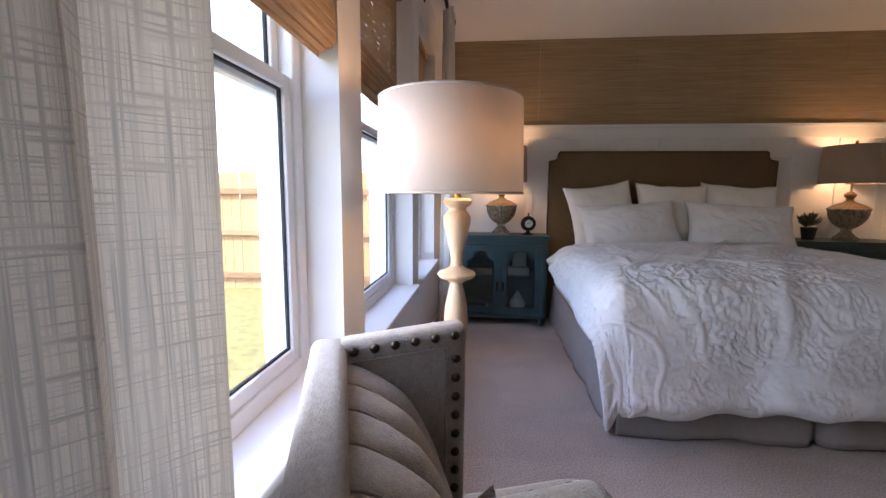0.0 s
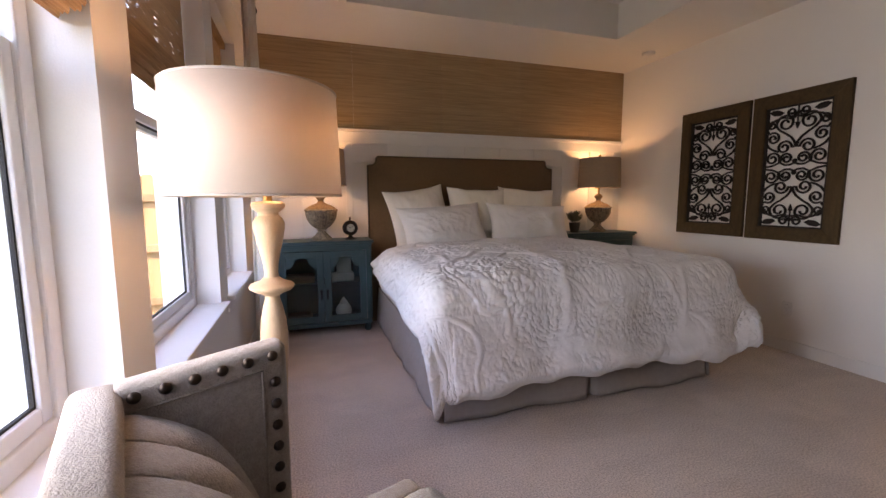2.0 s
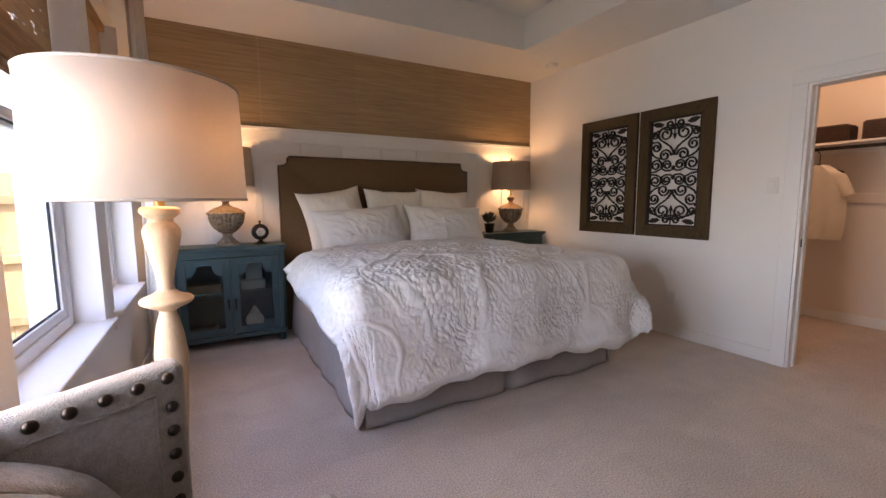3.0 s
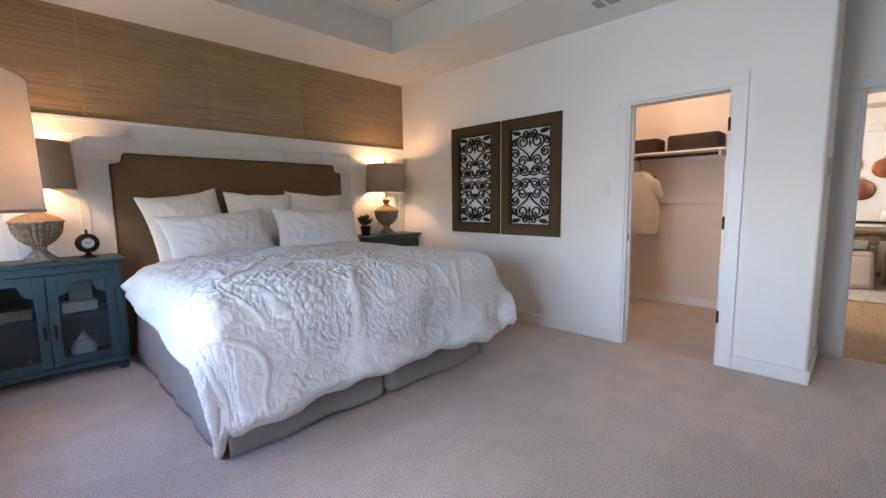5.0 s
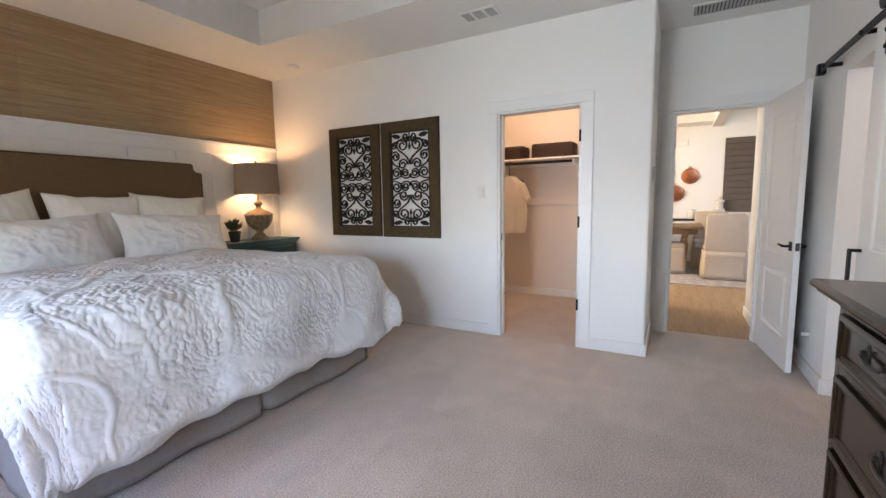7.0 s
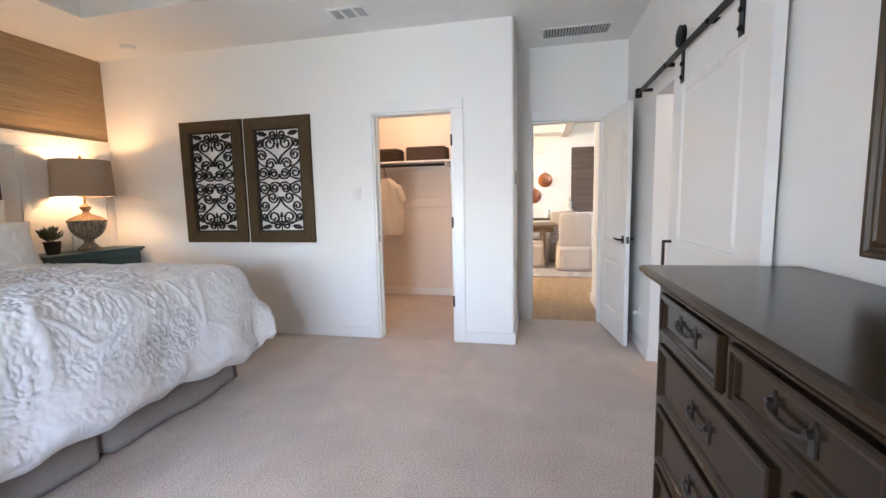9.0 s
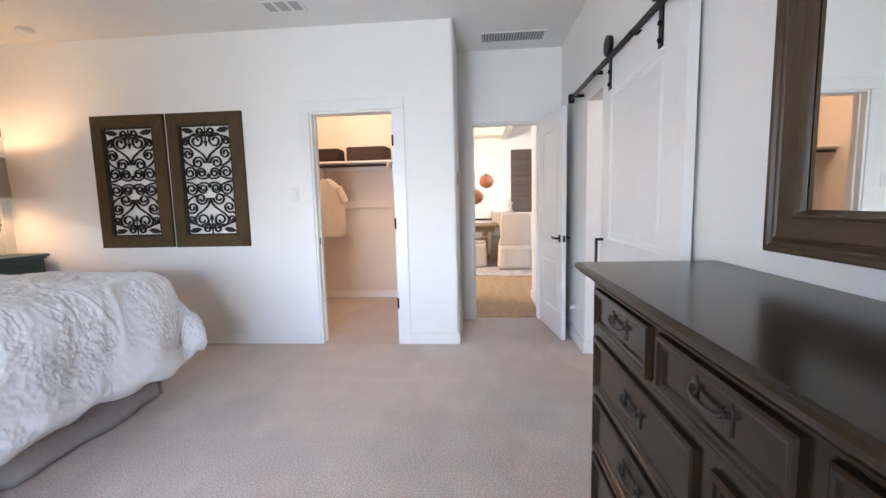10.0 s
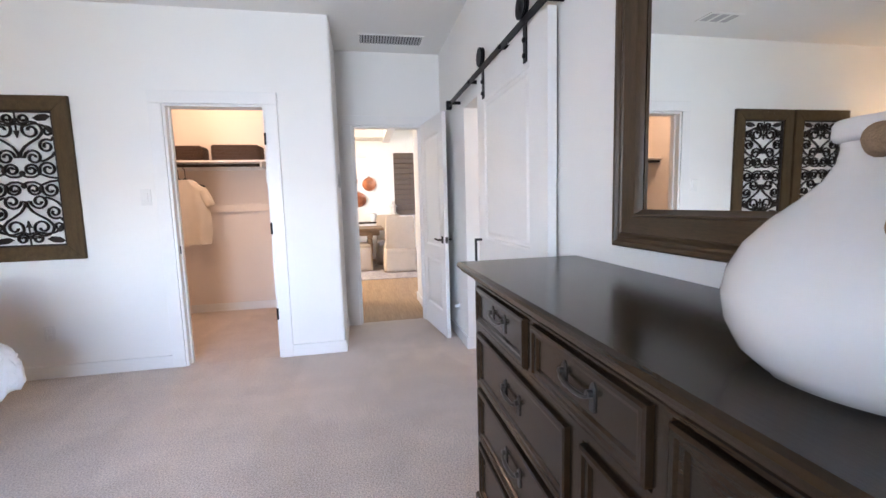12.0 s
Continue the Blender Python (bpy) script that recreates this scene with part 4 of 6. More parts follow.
# ---- table lamps ----
def table_lamp(at, label):
    root = thing("table_lamp", at, 0, label, "table lamp", "bedside lamps")
    part("foot", Shape().lathe([(0.088, 0), (0.092, 0.012), (0.088, 0.026), (0.070, 0.038), (0.060, 0.050), (0.044, 0.068), (0.034, 0.086), (0.044, 0.096), (0.038, 0.104)], 36), M_urn, root, "", 40)
    prof = [(0.034, 0.100)] + [(0.143 * math.sin(radians(16 + 74 * i / 10)) ** 0.9, 0.106 + 0.150 * (i / 10) ** 1.25) for i in range(11)]
    part("urn", Shape().lathe(prof + [(0.143, 0.270)], 120, (0, 0, 0), 24, 0.020, (0.112, 0.256)), M_urn, root, "carved fluted urn body in distressed paint", 40)
    part("rim", Shape().lathe([(0.142, 0.266), (0.152, 0.272), (0.152, 0.284), (0.142, 0.290)], 40), M_urn, root, "", 40)
    part("cap", Shape().lathe([(0.144, 0.288), (0.126, 0.304), (0.094, 0.322), (0.056, 0.336), (0.034, 0.348), (0.024, 0.366), (0.032, 0.380), (0.044, 0.395), (0.044, 0.412), (0.026, 0.428), (0.016, 0.436)], 72, (0, 0, 0), 24, 0.006, (0.292, 0.334)), M_urncap, root, "carved wooden cap", 40)
    part("stem", Shape().lathe([(0.010, 0.43), (0.010, 0.83)], 12), M_brass, root, "", 50)
    sh = part("shade", Shape().lathe([(0.236, 0.505), (0.222, 0.835)], 56), M_shade_tan, root, "oatmeal burlap drum shade", 60)
    bm = bmesh.new()
    bm.from_mesh(sh.data)
    bmesh.ops.delete(bm, geom=[f for f in bm.faces if len(f.verts) > 4], context="FACES")
    bm.to_mesh(sh.data)
    bm.free()
    md = sh.modifiers.new("thickness", "SOLIDIFY")
    md.thickness = 0.004
    part("trim", Shape().tube([(0.236 * math.cos(a), 0.236 * math.sin(a), 0.507) for a in (2 * math.pi * i / 48 for i in range(48))], 0.004, 6, closed=True), M_shade_tan, sh)
    part("spider", Shape().tube([(-0.222, 0, 0.82), (0.222, 0, 0.82)], 0.003, 6).tube([(0, -0.222, 0.82), (0, 0.222, 0.82)], 0.003, 6), M_brass, root)
    part("finial", Shape().lathe([(0.006, 0.83), (0.012, 0.845), (0.010, 0.86), (0.014, 0.87), (0.0, 0.885)], 14), M_brass, root, "", 60)
    part("bulb", Shape().lathe([(0.012, 0.60), (0.028, 0.64), (0.030, 0.665), (0.018, 0.69), (0.0, 0.695)], 16), M_bulb, root, "lit frosted bulb", 60)
    return root


tl = table_lamp((0.115, N - 0.21, NT), "lit table lamp with a carved urn base on the cabinet")
copy_thing(tl, pose(3.20, N - 0.21, NT))
for x in (0.115, 3.20):
    lamp("bedside_glow", "POINT", pose(x, N - 0.21, NT + 0.735), 0.78, WARM, radius=0.03)

# ---- clock and succulent ----
ck = thing("clock", (0.375, N - 0.22, NT), 8, "small round bronze clock on a pedestal", "clock")
part("stand", Shape().lathe([(0.055, 0), (0.058, 0.006), (0.035, 0.016), (0.018, 0.028), (0.014, 0.040)], 28), M_clock, ck, "", 45)
rim = Shape().lathe([(0.040, -0.022), (0.066, -0.020), (0.072, -0.008), (0.072, 0.012), (0.062, 0.022), (0.0, 0.024)], 40).move(pose(0, 0, 0.108, 90, 0, 0))
part("case", rim, M_clock, ck, "", 45)
part("dial", Shape().lathe([(0.0, 0.0235), (0.038, 0.0236), (0.038, 0.0250), (0.0, 0.0252)], 36).move(pose(0, 0, 0.108, 90, 0, 0)), M_dial, ck, "cream dial", 45)
part("hand", Shape().box(-0.0015, 0.0015, -0.0275, -0.0262, 0, 0.028).move(pose(0, 0, 0.108, 0, 50, 0)), M_black, ck)
part("hand", Shape().box(-0.002, 0.002, -0.0275, -0.0262, 0, 0.019).move(pose(0, 0, 0.108, 0, -62, 0)), M_black, ck)
tick = None
for i in range(12):
    tick_o = part("hour_mark", Shape().box(-0.0014, 0.0014, -0.0272, -0.0262, 0.030, 0.035), M_black, ck) if tick is None else again(tick, "hour_mark", ck, pose(0, 0, 0))
    tick = tick or tick_o
    tick_o.matrix_local = pose(0, 0, 0.108, 0, 30 * i, 0)
part("knob", Shape().lathe([(0.006, 0.178), (0.010, 0.186), (0.006, 0.194), (0.012, 0.202), (0.0, 0.214)], 16), M_clock, ck, "", 45)

pt = thing("potted_succulent", (2.88, N - 0.22, NT), 0, "grey-green succulent in a small dark pot", "plant")
part("pot", Shape().lathe([(0.045, 0), (0.060, 0.10), (0.064, 0.104), (0.060, 0.112), (0.050, 0.108), (0.0, 0.104)], 28), M_pot, pt, "", 45)
leaf = Shape().grid(6, 4, lambda a, b: ((b - 0.5) * 0.030 * math.sin(math.pi * min(1, a * 0.9 + 0.12)), a * 0.075, 0.020 * a * a + 0.010 * abs(b - 0.5) * 2 + 0.02 * a))
first_leaf = None
rl = random.Random(7)
for k in range(70):
    o = part("leaf", leaf, M_leaf, pt, "", 180, 0.004) if first_leaf is None else again(first_leaf, "leaf", pt, pose(0, 0, 0))
    first_leaf = first_leaf or o
    a = rl.uniform(0, 360)
    tilt = rl.uniform(5, 75)
    r = rl.uniform(0.0, 0.045)
    o.matrix_local = pose(r * math.cos(radians(a)), r * math.sin(radians(a)), 0.112 + rl.uniform(0, 0.05), 0, 0, a - 90) @ pose(0, 0, 0, tilt, 0, 0) @ Matrix.Scale(rl.uniform(0.7, 1.15), 4)


# ---- scrollwork wall panels ----
def spiral(cx, cz, r0, r1, a0, turns, n=26):
    """Points of a spiral from radius r0 to r1 beginning at the angle a0 (degrees)."""
    return [(cx + (r0 + (r1 - r0) * i / n) * math.cos(radians(a0 + 360 * turns * i / n)), cz + (r0 + (r1 - r0) * i / n) * math.sin(radians(a0 + 360 * turns * i / n))) for i in range(n + 1)]


def wall_panel(at):
    """A wooden frame with hammered iron scrolls inside. Faces -x; local x runs along the wall."""
    root = thing("wall_panel", at, -90, "brown wooden panel with dark iron scrollwork on the wall", "wall decor", "scroll panels on the wall")
    w2, h, fw = 0.3415, 1.172, 0.105
    for sx in (-1, 1):
        part("stile", Shape().prism([(sx * w2, 0), (sx * w2, h), (sx * (w2 - fw), h - fw), (sx * (w2 - fw), fw)], -0.035, 0.0, bevel=0.004), M_panelwood, root)
        part("inner_bead", Shape().box(min(sx * (w2 - fw), sx * (w2 - fw - 0.016)), max(sx * (w2 - fw), sx * (w2 - fw - 0.016)), -0.024, 0.0, fw, h - fw, 0.003), M_iron, root)
    for z, s in ((0, 1), (h, -1)):
        part("rail", Shape().prism([(-w2, z), (w2, z), (w2 - fw, z + s * fw), (-w2 + fw, z + s * fw)], -0.035, 0.0, bevel=0.004), M_panelwood_h, root)
        part("inner_bead", Shape().box(-w2 + fw + 0.016, w2 - fw - 0.016, -0.024, 0.0, min(z + s * fw, z + s * (fw + 0.012)), max(z + s * fw, z + s * (fw + 0.012)), 0.003), M_iron, root)
    zc = h / 2
    hw, hh = w2 - fw - 0.016, h / 2 - fw - 0.012         # half opening
    # one quarter of the pattern, mirrored: x from the middle outwards, z from the middle upwards
    quarter = []
    # heart lobes, pinched at the middle of the half, curling in at their tops
    quarter.append([(0.003, 0.165), (0.012, 0.195), (0.036, 0.230), (0.080, 0.264), (0.124, 0.292), (0.150, 0.322)] + spiral(0.086, 0.345, 0.071, 0.016, -4, 1.5))
    quarter.append([(0.003, 0.160), (0.018, 0.158)] + spiral(0.084, 0.156, 0.056, 0.013, 180, -1.5))
    quarter.append([(hw, 0.300), (0.212, 0.282)] + spiral(0.172, 0.236, 0.050, 0.012, 55, 1.45))
    # four curls either side of the middle
    quarter.append([(0.110, 0.040)] + spiral(0.166, 0.072, 0.055, 0.012, 195, -1.5))
    quarter.append([(0.110, 0.040)] + spiral(0.060, 0.068, 0.045, 0.011, -15, 1.5))
    quarter.append([(0.0, 0.032), (0.030, 0.018), (0.070, 0.018), (0.110, 0.040), (0.165, 0.016), (hw, 0.008)])
    quarter.append([(0.128, 0.128), (0.165, 0.142), (0.200, 0.165), (hw, 0.195)])
    # top curls, arch and side curls
    quarter.append(spiral(0.046, hh - 0.042, 0.038, 0.010, 180, 1.45))
    quarter.append([(0.003, hh - 0.078), (0.050, hh - 0.092), (0.110, hh - 0.074), (0.165, hh - 0.088), (hw, hh - 0.135)])
    quarter.append(spiral(0.186, hh - 0.128, 0.034, 0.010, 100, -1.35, 20))
    for ln in quarter:
        for sx in (-1, 1):
            for sz in (-1, 1):
                pts_ = [(sx * max(-0.0, min(hw, x)), -0.016, zc + sz * z) for x, z in ln]
                part("scroll", Shape().tube(pts_, 0.0080, 6, 1.6, normal=(0, 1, 0)), M_iron, root, "", 60)
    for sz in (-1, 1):
        part("stem", Shape().tube([(0, -0.018, zc + sz * hh), (0, -0.018, zc + sz * (hh - 0.135))], 0.006, 6), M_iron, root)
        part("arrow", Shape().prism([(-0.016, zc + sz * (hh - 0.125)), (0.016, zc + sz * (hh - 0.125)), (0, zc + sz * (hh - 0.175))], -0.024, -0.010), M_iron, root)
        part("rosette", Shape().lathe([(0.006, -0.012), (0.020, -0.006), (0.014, 0.006), (0.0, 0.010)], 8).move(pose(0, -0.018, zc + sz * 0.045, 90, 0, 0)), M_iron, root)
        for sx in (-1, 1):
            part("leaf", Shape().prism([(sx * 0.105, zc + sz * (hh - 0.038)), (sx * 0.145, zc + sz * (hh - 0.012)), (sx * 0.190, zc + sz * (hh - 0.008)), (sx * 0.218, zc + sz * (hh - 0.022)), (sx * 0.180, zc + sz * (hh - 0.052)), (sx * 0.135, zc + sz * (hh - 0.056))], -0.020, -0.008), M_iron, root)
    return root


p1 = wall_panel((E, 3.285, 0.905))
copy_thing(p1, pose(E, 2.572, 0.903, 0, 0, -90))

# ---- switches, outlet, vents, smoke alarm ----
sw = thing("light_switch", (E, 1.800, 1.285), -90, "white rocker switch plate by the closet", "switch")
part("plate", Shape().box(-0.037, 0.037, -0.007, 0, 0, 0.118, 0.003), M_plastic, sw)
part("rocker", Shape().box(-0.017, 0.017, -0.012, -0.006, 0.026, 0.092, 0.003), M_plastic, sw)
ol = thing("outlet", (E, 2.54, 0.288), -90, "white wall outlet near the floor", "outlet")
part("plate", Shape().box(-0.037, 0.037, -0.007, 0, 0, 0.118, 0.003), M_plastic, ol)
for z in (0.034, 0.084):
    part("socket", Shape().box(-0.017, 0.017, -0.010, -0.006, z - 0.017, z + 0.017, 0.006), M_plastic, ol)
sw2 = thing("thermostat", (3.95, HALL_N, 1.40), 0, "small white plate on the passage wall", "switch")
part("plate", Shape().box(-0.045, 0.045, -0.02, 0, 0, 0.118, 0.004), M_plastic, sw2)
sa = thing("smoke_alarm", (3.393, 3.874, CEIL), 0, "round white smoke alarm on the ceiling", "smoke alarm")
part("housing", Shape().lathe([(0.062, 0.0), (0.062, -0.018), (0.050, -0.030), (0.0, -0.034)], 32), M_plastic, sa, "", 50)


def vent(at, lx, ly, slats, along, label):
    root = thing("ceiling_vent", at, 0, label, "vent")
    # near-black sheet painted in for the shade seen between the slats
    part("backing", Shape().box(-lx / 2 + 0.02, lx / 2 - 0.02, -ly / 2 + 0.02, ly / 2 - 0.02, -0.003, -0.001), M_dark, root)
    b = 0.022
    part("frame", Shape().box(-lx / 2, lx / 2, -ly / 2, -ly / 2 + b, -0.010, 0, 0.002).box(-lx / 2, lx / 2, ly / 2 - b, ly / 2, -0.010, 0, 0.002).box(-lx / 2, -lx / 2 + b, -ly / 2 + b, ly / 2 - b, -0.010, 0, 0.002).box(lx / 2 - b, lx / 2, -ly / 2 + b, ly / 2 - b, -0.010, 0, 0.002), M_plastic, root)
    first = None
    span = (lx if along == "y" else ly) - 2 * b
    for i in range(slats):
        c_ = -span / 2 + span * (i + 0.5) / slats
        k = span / slats * 0.33
        s_ = Shape().box(-k, k, -(ly / 2 - b), ly / 2 - b, -0.009, -0.004) if along == "y" else Shape().box(-(lx / 2 - b), lx / 2 - b, -k, k, -0.009, -0.004)
        o = part("slat", s_, M_grille, root) if first is None else again(first, "slat", root, pose(0, 0, 0))
        first = first or o
        o.matrix_local = pose(c_, 0, 0) if along == "y" else pose(0, c_, 0)
    for c_ in ((-0.166, 0.166) if slats < 20 else ()):
        o = part("divider", Shape().box(-lx / 2 + b, lx / 2 - b, -0.012 + c_ * ly, 0.012 + c_ * ly, -0.011, -0.003), M_plastic, root)
    return root


vent((3.268, 1.632, CEIL), 0.19, 0.31, 9, "y", "white supply register in the low ceiling")
vent((4.10, -0.135, CEIL), 0.24, 0.60, 22, "x", "long white return grille over the passage")


# ---- dresser ----
DF, DX0, DX1, DTOP = -0.195, 0.03, 1.55, 1.018
dr = thing("dresser", (0.812, S, 0), 0, "espresso wood dresser with pewter bail pulls", "dresser")
dr.scale.z = 0.983


def dl(x0, x1, y0, y1, z0, z1):
    return (x0 - 0.79, x1 - 0.79, y0 - S, y1 - S, z0, z1)


part("carcass", Shape().box(*dl(DX0, DX1, S + 0.01, DF - 0.02, 0.06, 0.985), 0.003), M_espresso, dr)
pro = [(0.0, 0.965), (0.008, 0.965), (0.010, 0.975), (0.018, 0.984), (0.026, 0.990), (0.030, 0.998), (0.040, 1.000), (0.043, 1.010), (0.050, 1.014), (0.052, 1.022), (0.050, 1.030), (0.044, 1.035)]
tp = Shape()
prev = None
for o_, z in pro:
    ring = [tp.bm.verts.new(v) for v in ((DX0 - o_ - 0.79, S + 0.012 - S, z), (DX1 + o_ - 0.79, S + 0.012 - S, z), (DX1 + o_ - 0.79, DF + 1.35 * o_ - S - 0.012, z), (DX0 - o_ - 0.79, DF + 1.35 * o_ - S - 0.012, z))]
    if prev:
        for i in range(4):
            tp.bm.faces.new((prev[i], prev[(i + 1) % 4], ring[(i + 1) % 4], ring[i]))
    prev = ring
tp.bm.faces.new(prev)
part("top", tp, M_espresso, dr, "glossy dark top with a moulded edge", 25)
fr = Shape()
fz0, fz1 = 0.10, 0.965
fr.box(*dl(DX0, DX0 + 0.035, DF - 0.02, DF, fz0, fz1), 0.003).box(*dl(DX1 - 0.035, DX1, DF - 0.02, DF, fz0, fz1), 0.003).box(*dl(DX0 + 0.035, DX1 - 0.035, DF - 0.02, DF, 0.957, fz1))
fr.box(*dl(DX0 + 0.035, DX1 - 0.035, DF - 0.02, DF, 0.783, 0.813)).box(*dl(DX0 + 0.035, DX1 - 0.035, DF - 0.02, DF, 0.565, 0.580)).box(*dl(DX0 + 0.035, DX1 - 0.035, DF - 0.02, DF, 0.345, 0.360)).box(*dl(DX0 + 0.035, DX1 - 0.035, DF - 0.02, DF, fz0, 0.125))
fr.box(*dl(0.535, 0.570, DF - 0.02, DF, 0.813, 0.957)).box(*dl(1.012, 1.047, DF - 0.02, DF, 0.813, 0.957)).box(*dl(0.772, 0.822, DF - 0.02, DF, 0.125, 0.783))
part("face_frame", fr, M_espresso, dr)
part("plinth", Shape().box(*dl(DX0 - 0.015, DX1 + 0.015, S + 0.01, DF + 0.012, 0.0, 0.10), 0.008), M_espresso, dr)


def bail(parent, cx, cz, half):
    """Back plates with a bowed bail between them."""
    s = Shape()
    for sx in (-1, 1):
        s.prism([(cx + sx * half - 0.008, cz - 0.034), (cx + sx * half + 0.008, cz - 0.034), (cx + sx * half + 0.008, cz + 0.012), (cx + sx * half, cz + 0.024), (cx + sx * half - 0.008, cz + 0.012)], 0.0, 0.004)
        s.tube([(cx + sx * half, 0.002, cz + 0.002), (cx + sx * half, 0.014, cz + 0.002)], 0.008, 10)
    pts_ = [(cx + half * math.cos(math.pi * i / 14), 0.011 + 0.006 * math.sin(math.pi * i / 14), cz + 0.002 - 0.013 * math.sin(math.pi * i / 14) ** 0.7) for i in range(15)]
    s.tube(pts_, [0.0032 + 0.0028 * math.sin(math.pi * i / 14) for i in range(15)], 8)
    return part("pull", s, M_pewter, parent, "pewter bail pull", 50)


def drawer(x0, x1, z0, z1):
    cx, cz = (x0 + x1) / 2, (z0 + z1) / 2
    w_, h_ = x1 - x0, z1 - z0
    s = Shape()
    # moulded border falling to a recessed field
    rings = []
    for inset, y in ((0.0, -0.012), (0.0, 0.010), (0.006, 0.013), (0.014, 0.013), (0.018, 0.008), (0.026, 0.006), (0.030, 0.000), (0.034, 0.000)):
        rings.append([s.bm.verts.new((sx * (w_ / 2 - inset), y, sz * (h_ / 2 - inset))) for sx, sz in ((-1, -1), (1, -1), (1, 1), (-1, 1))])
    for a, b in zip(rings, rings[1:]):
        for i in range(4):
            s.bm.faces.new((a[i], a[(i + 1) % 4], b[(i + 1) % 4], b[i]))
    s.bm.faces.new(rings[-1])
    d_ = part("drawer", s, M_espresso, dr, "", 20)
    d_.location = (cx - 0.79, DF - S, cz)
    bail(d_, 0, 0.010, 0.056)


DRAWERS = [(1.052, 1.510, 0.818, 0.953), (0.575, 1.007, 0.818, 0.953), (0.070, 0.530, 0.818, 0.953)]
for z0, z1 in ((0.584, 0.779), (0.364, 0.561), (0.129, 0.341)):
    DRAWERS += [(0.827, 1.510, z0, z1), (0.070, 0.767, z0, z1)]
for q_ in DRAWERS:
    drawer(*q_)

# ---- framed mirror ----
mr_ = thing("mirror", (0.807, S + 0.009, 1.09), 0.2, "large mirror in a wide walnut moulded frame above the dresser", "mirror")
MW, MH, FWm = 0.50, 0.98, 0.116
prof = [(0.0, 0.0), (0.0, 0.030), (0.005, 0.035), (0.015, 0.034), (0.021, 0.026), (0.028, 0.025), (0.033, 0.030), (0.042, 0.034), (0.046, 0.029), (0.094, 0.024), (0.098, 0.029), (0.103, 0.028), (0.107, 0.018), (0.116, 0.008)]
for k, (name, material) in enumerate((("bottom_rail", M_mirrorwood_h), ("side_rail", M_mirrorwood), ("top_rail", M_mirrorwood_h), ("side_rail", M_mirrorwood))):
    s = Shape()
    corners = [(-MW, 0), (MW, 0), (MW, MH), (-MW, MH)]
    inward = [(1, 1), (-1, 1), (-1, -1), (1, -1)]
    rows_ = []
    for o_, y in prof:
        rows_.append([s.bm.verts.new((corners[j][0] + inward[j][0] * o_, y + 0.012, corners[j][1] + inward[j][1] * o_)) for j in (k, (k + 1) % 4)])
    for a, b in zip(rows_, rows_[1:]):
        s.bm.faces.new((a[0], a[1], b[1], b[0]))
    part(name, s, material, mr_, "", 35)
part("backing", Shape().box(-MW + 0.01, MW - 0.01, 0.0, 0.012, 0.01, MH - 0.01), M_dark, mr_)
part("glass", Shape().box(-MW + FWm - 0.005, MW - FWm + 0.005, 0.014, 0.018, FWm - 0.005, MH - FWm + 0.005), M_mirror, mr_, "silvered glass")

# ---- white jug on the dresser ----
vs = thing("vase", (0.440, -0.386, DTOP), 0, "glossy white ceramic jug with rope-wrapped handles", "vase")
prof = [(0.108, 0.0), (0.130, 0.007), (0.152, 0.030), (0.167, 0.064), (0.171, 0.098), (0.165, 0.130), (0.148, 0.165), (0.122, 0.195), (0.094, 0.220), (0.072, 0.243), (0.061, 0.264), (0.058, 0.280), (0.0585, 0.287), (0.064, 0.289), (0.067, 0.294), (0.067, 0.308), (0.064, 0.313), (0.057, 0.311), (0.054, 0.290), (0.054, 0.262), (0.0, 0.255)]
part("body", Shape().lathe(prof, 72), M_ceramic, vs, "", 40)
vs.scale.z = 0.975
loop = [(0.050, 98, 0.280), (0.085, 107, 0.285), (0.118, 120, 0.280), (0.140, 132, 0.258), (0.150, 137, 0.228), (0.142, 130, 0.202), (0.118, 120, 0.190)]
path = [Vector((r * math.cos(radians(a)), r * math.sin(radians(a)), z)) for r, a, z in loop]
part("handle", Shape().tube(path, 0.014, 12), M_rope, vs, "handle wrapped in jute rope", 60)
for h in range(46):
    f = 0.1 + 5.8 * h / 45
    k = min(int(f), 5)
    c0, d0 = path[k].lerp(path[k + 1], f - k), (path[k + 1] - path[k]).normalized()
    u0 = d0.orthogonal().normalized()
    w0 = d0.cross(u0)
    part("rope", Shape().tube([c0 + 0.0135 * (math.cos(a) * u0 + math.sin(a) * w0) for a in (2 * math.pi * i / 16 for i in range(16))], 0.0032, 5, closed=True), M_rope, vs, "", 60)

# ---- sliding barn door ----
bd = thing("barn_door", (0.02, -0.592, 0), 0, "white two-panel sliding door hung from a black rail", "door")
X0, X1, BZ0, BZ1 = 1.735, 2.79, 0.02, 2.028


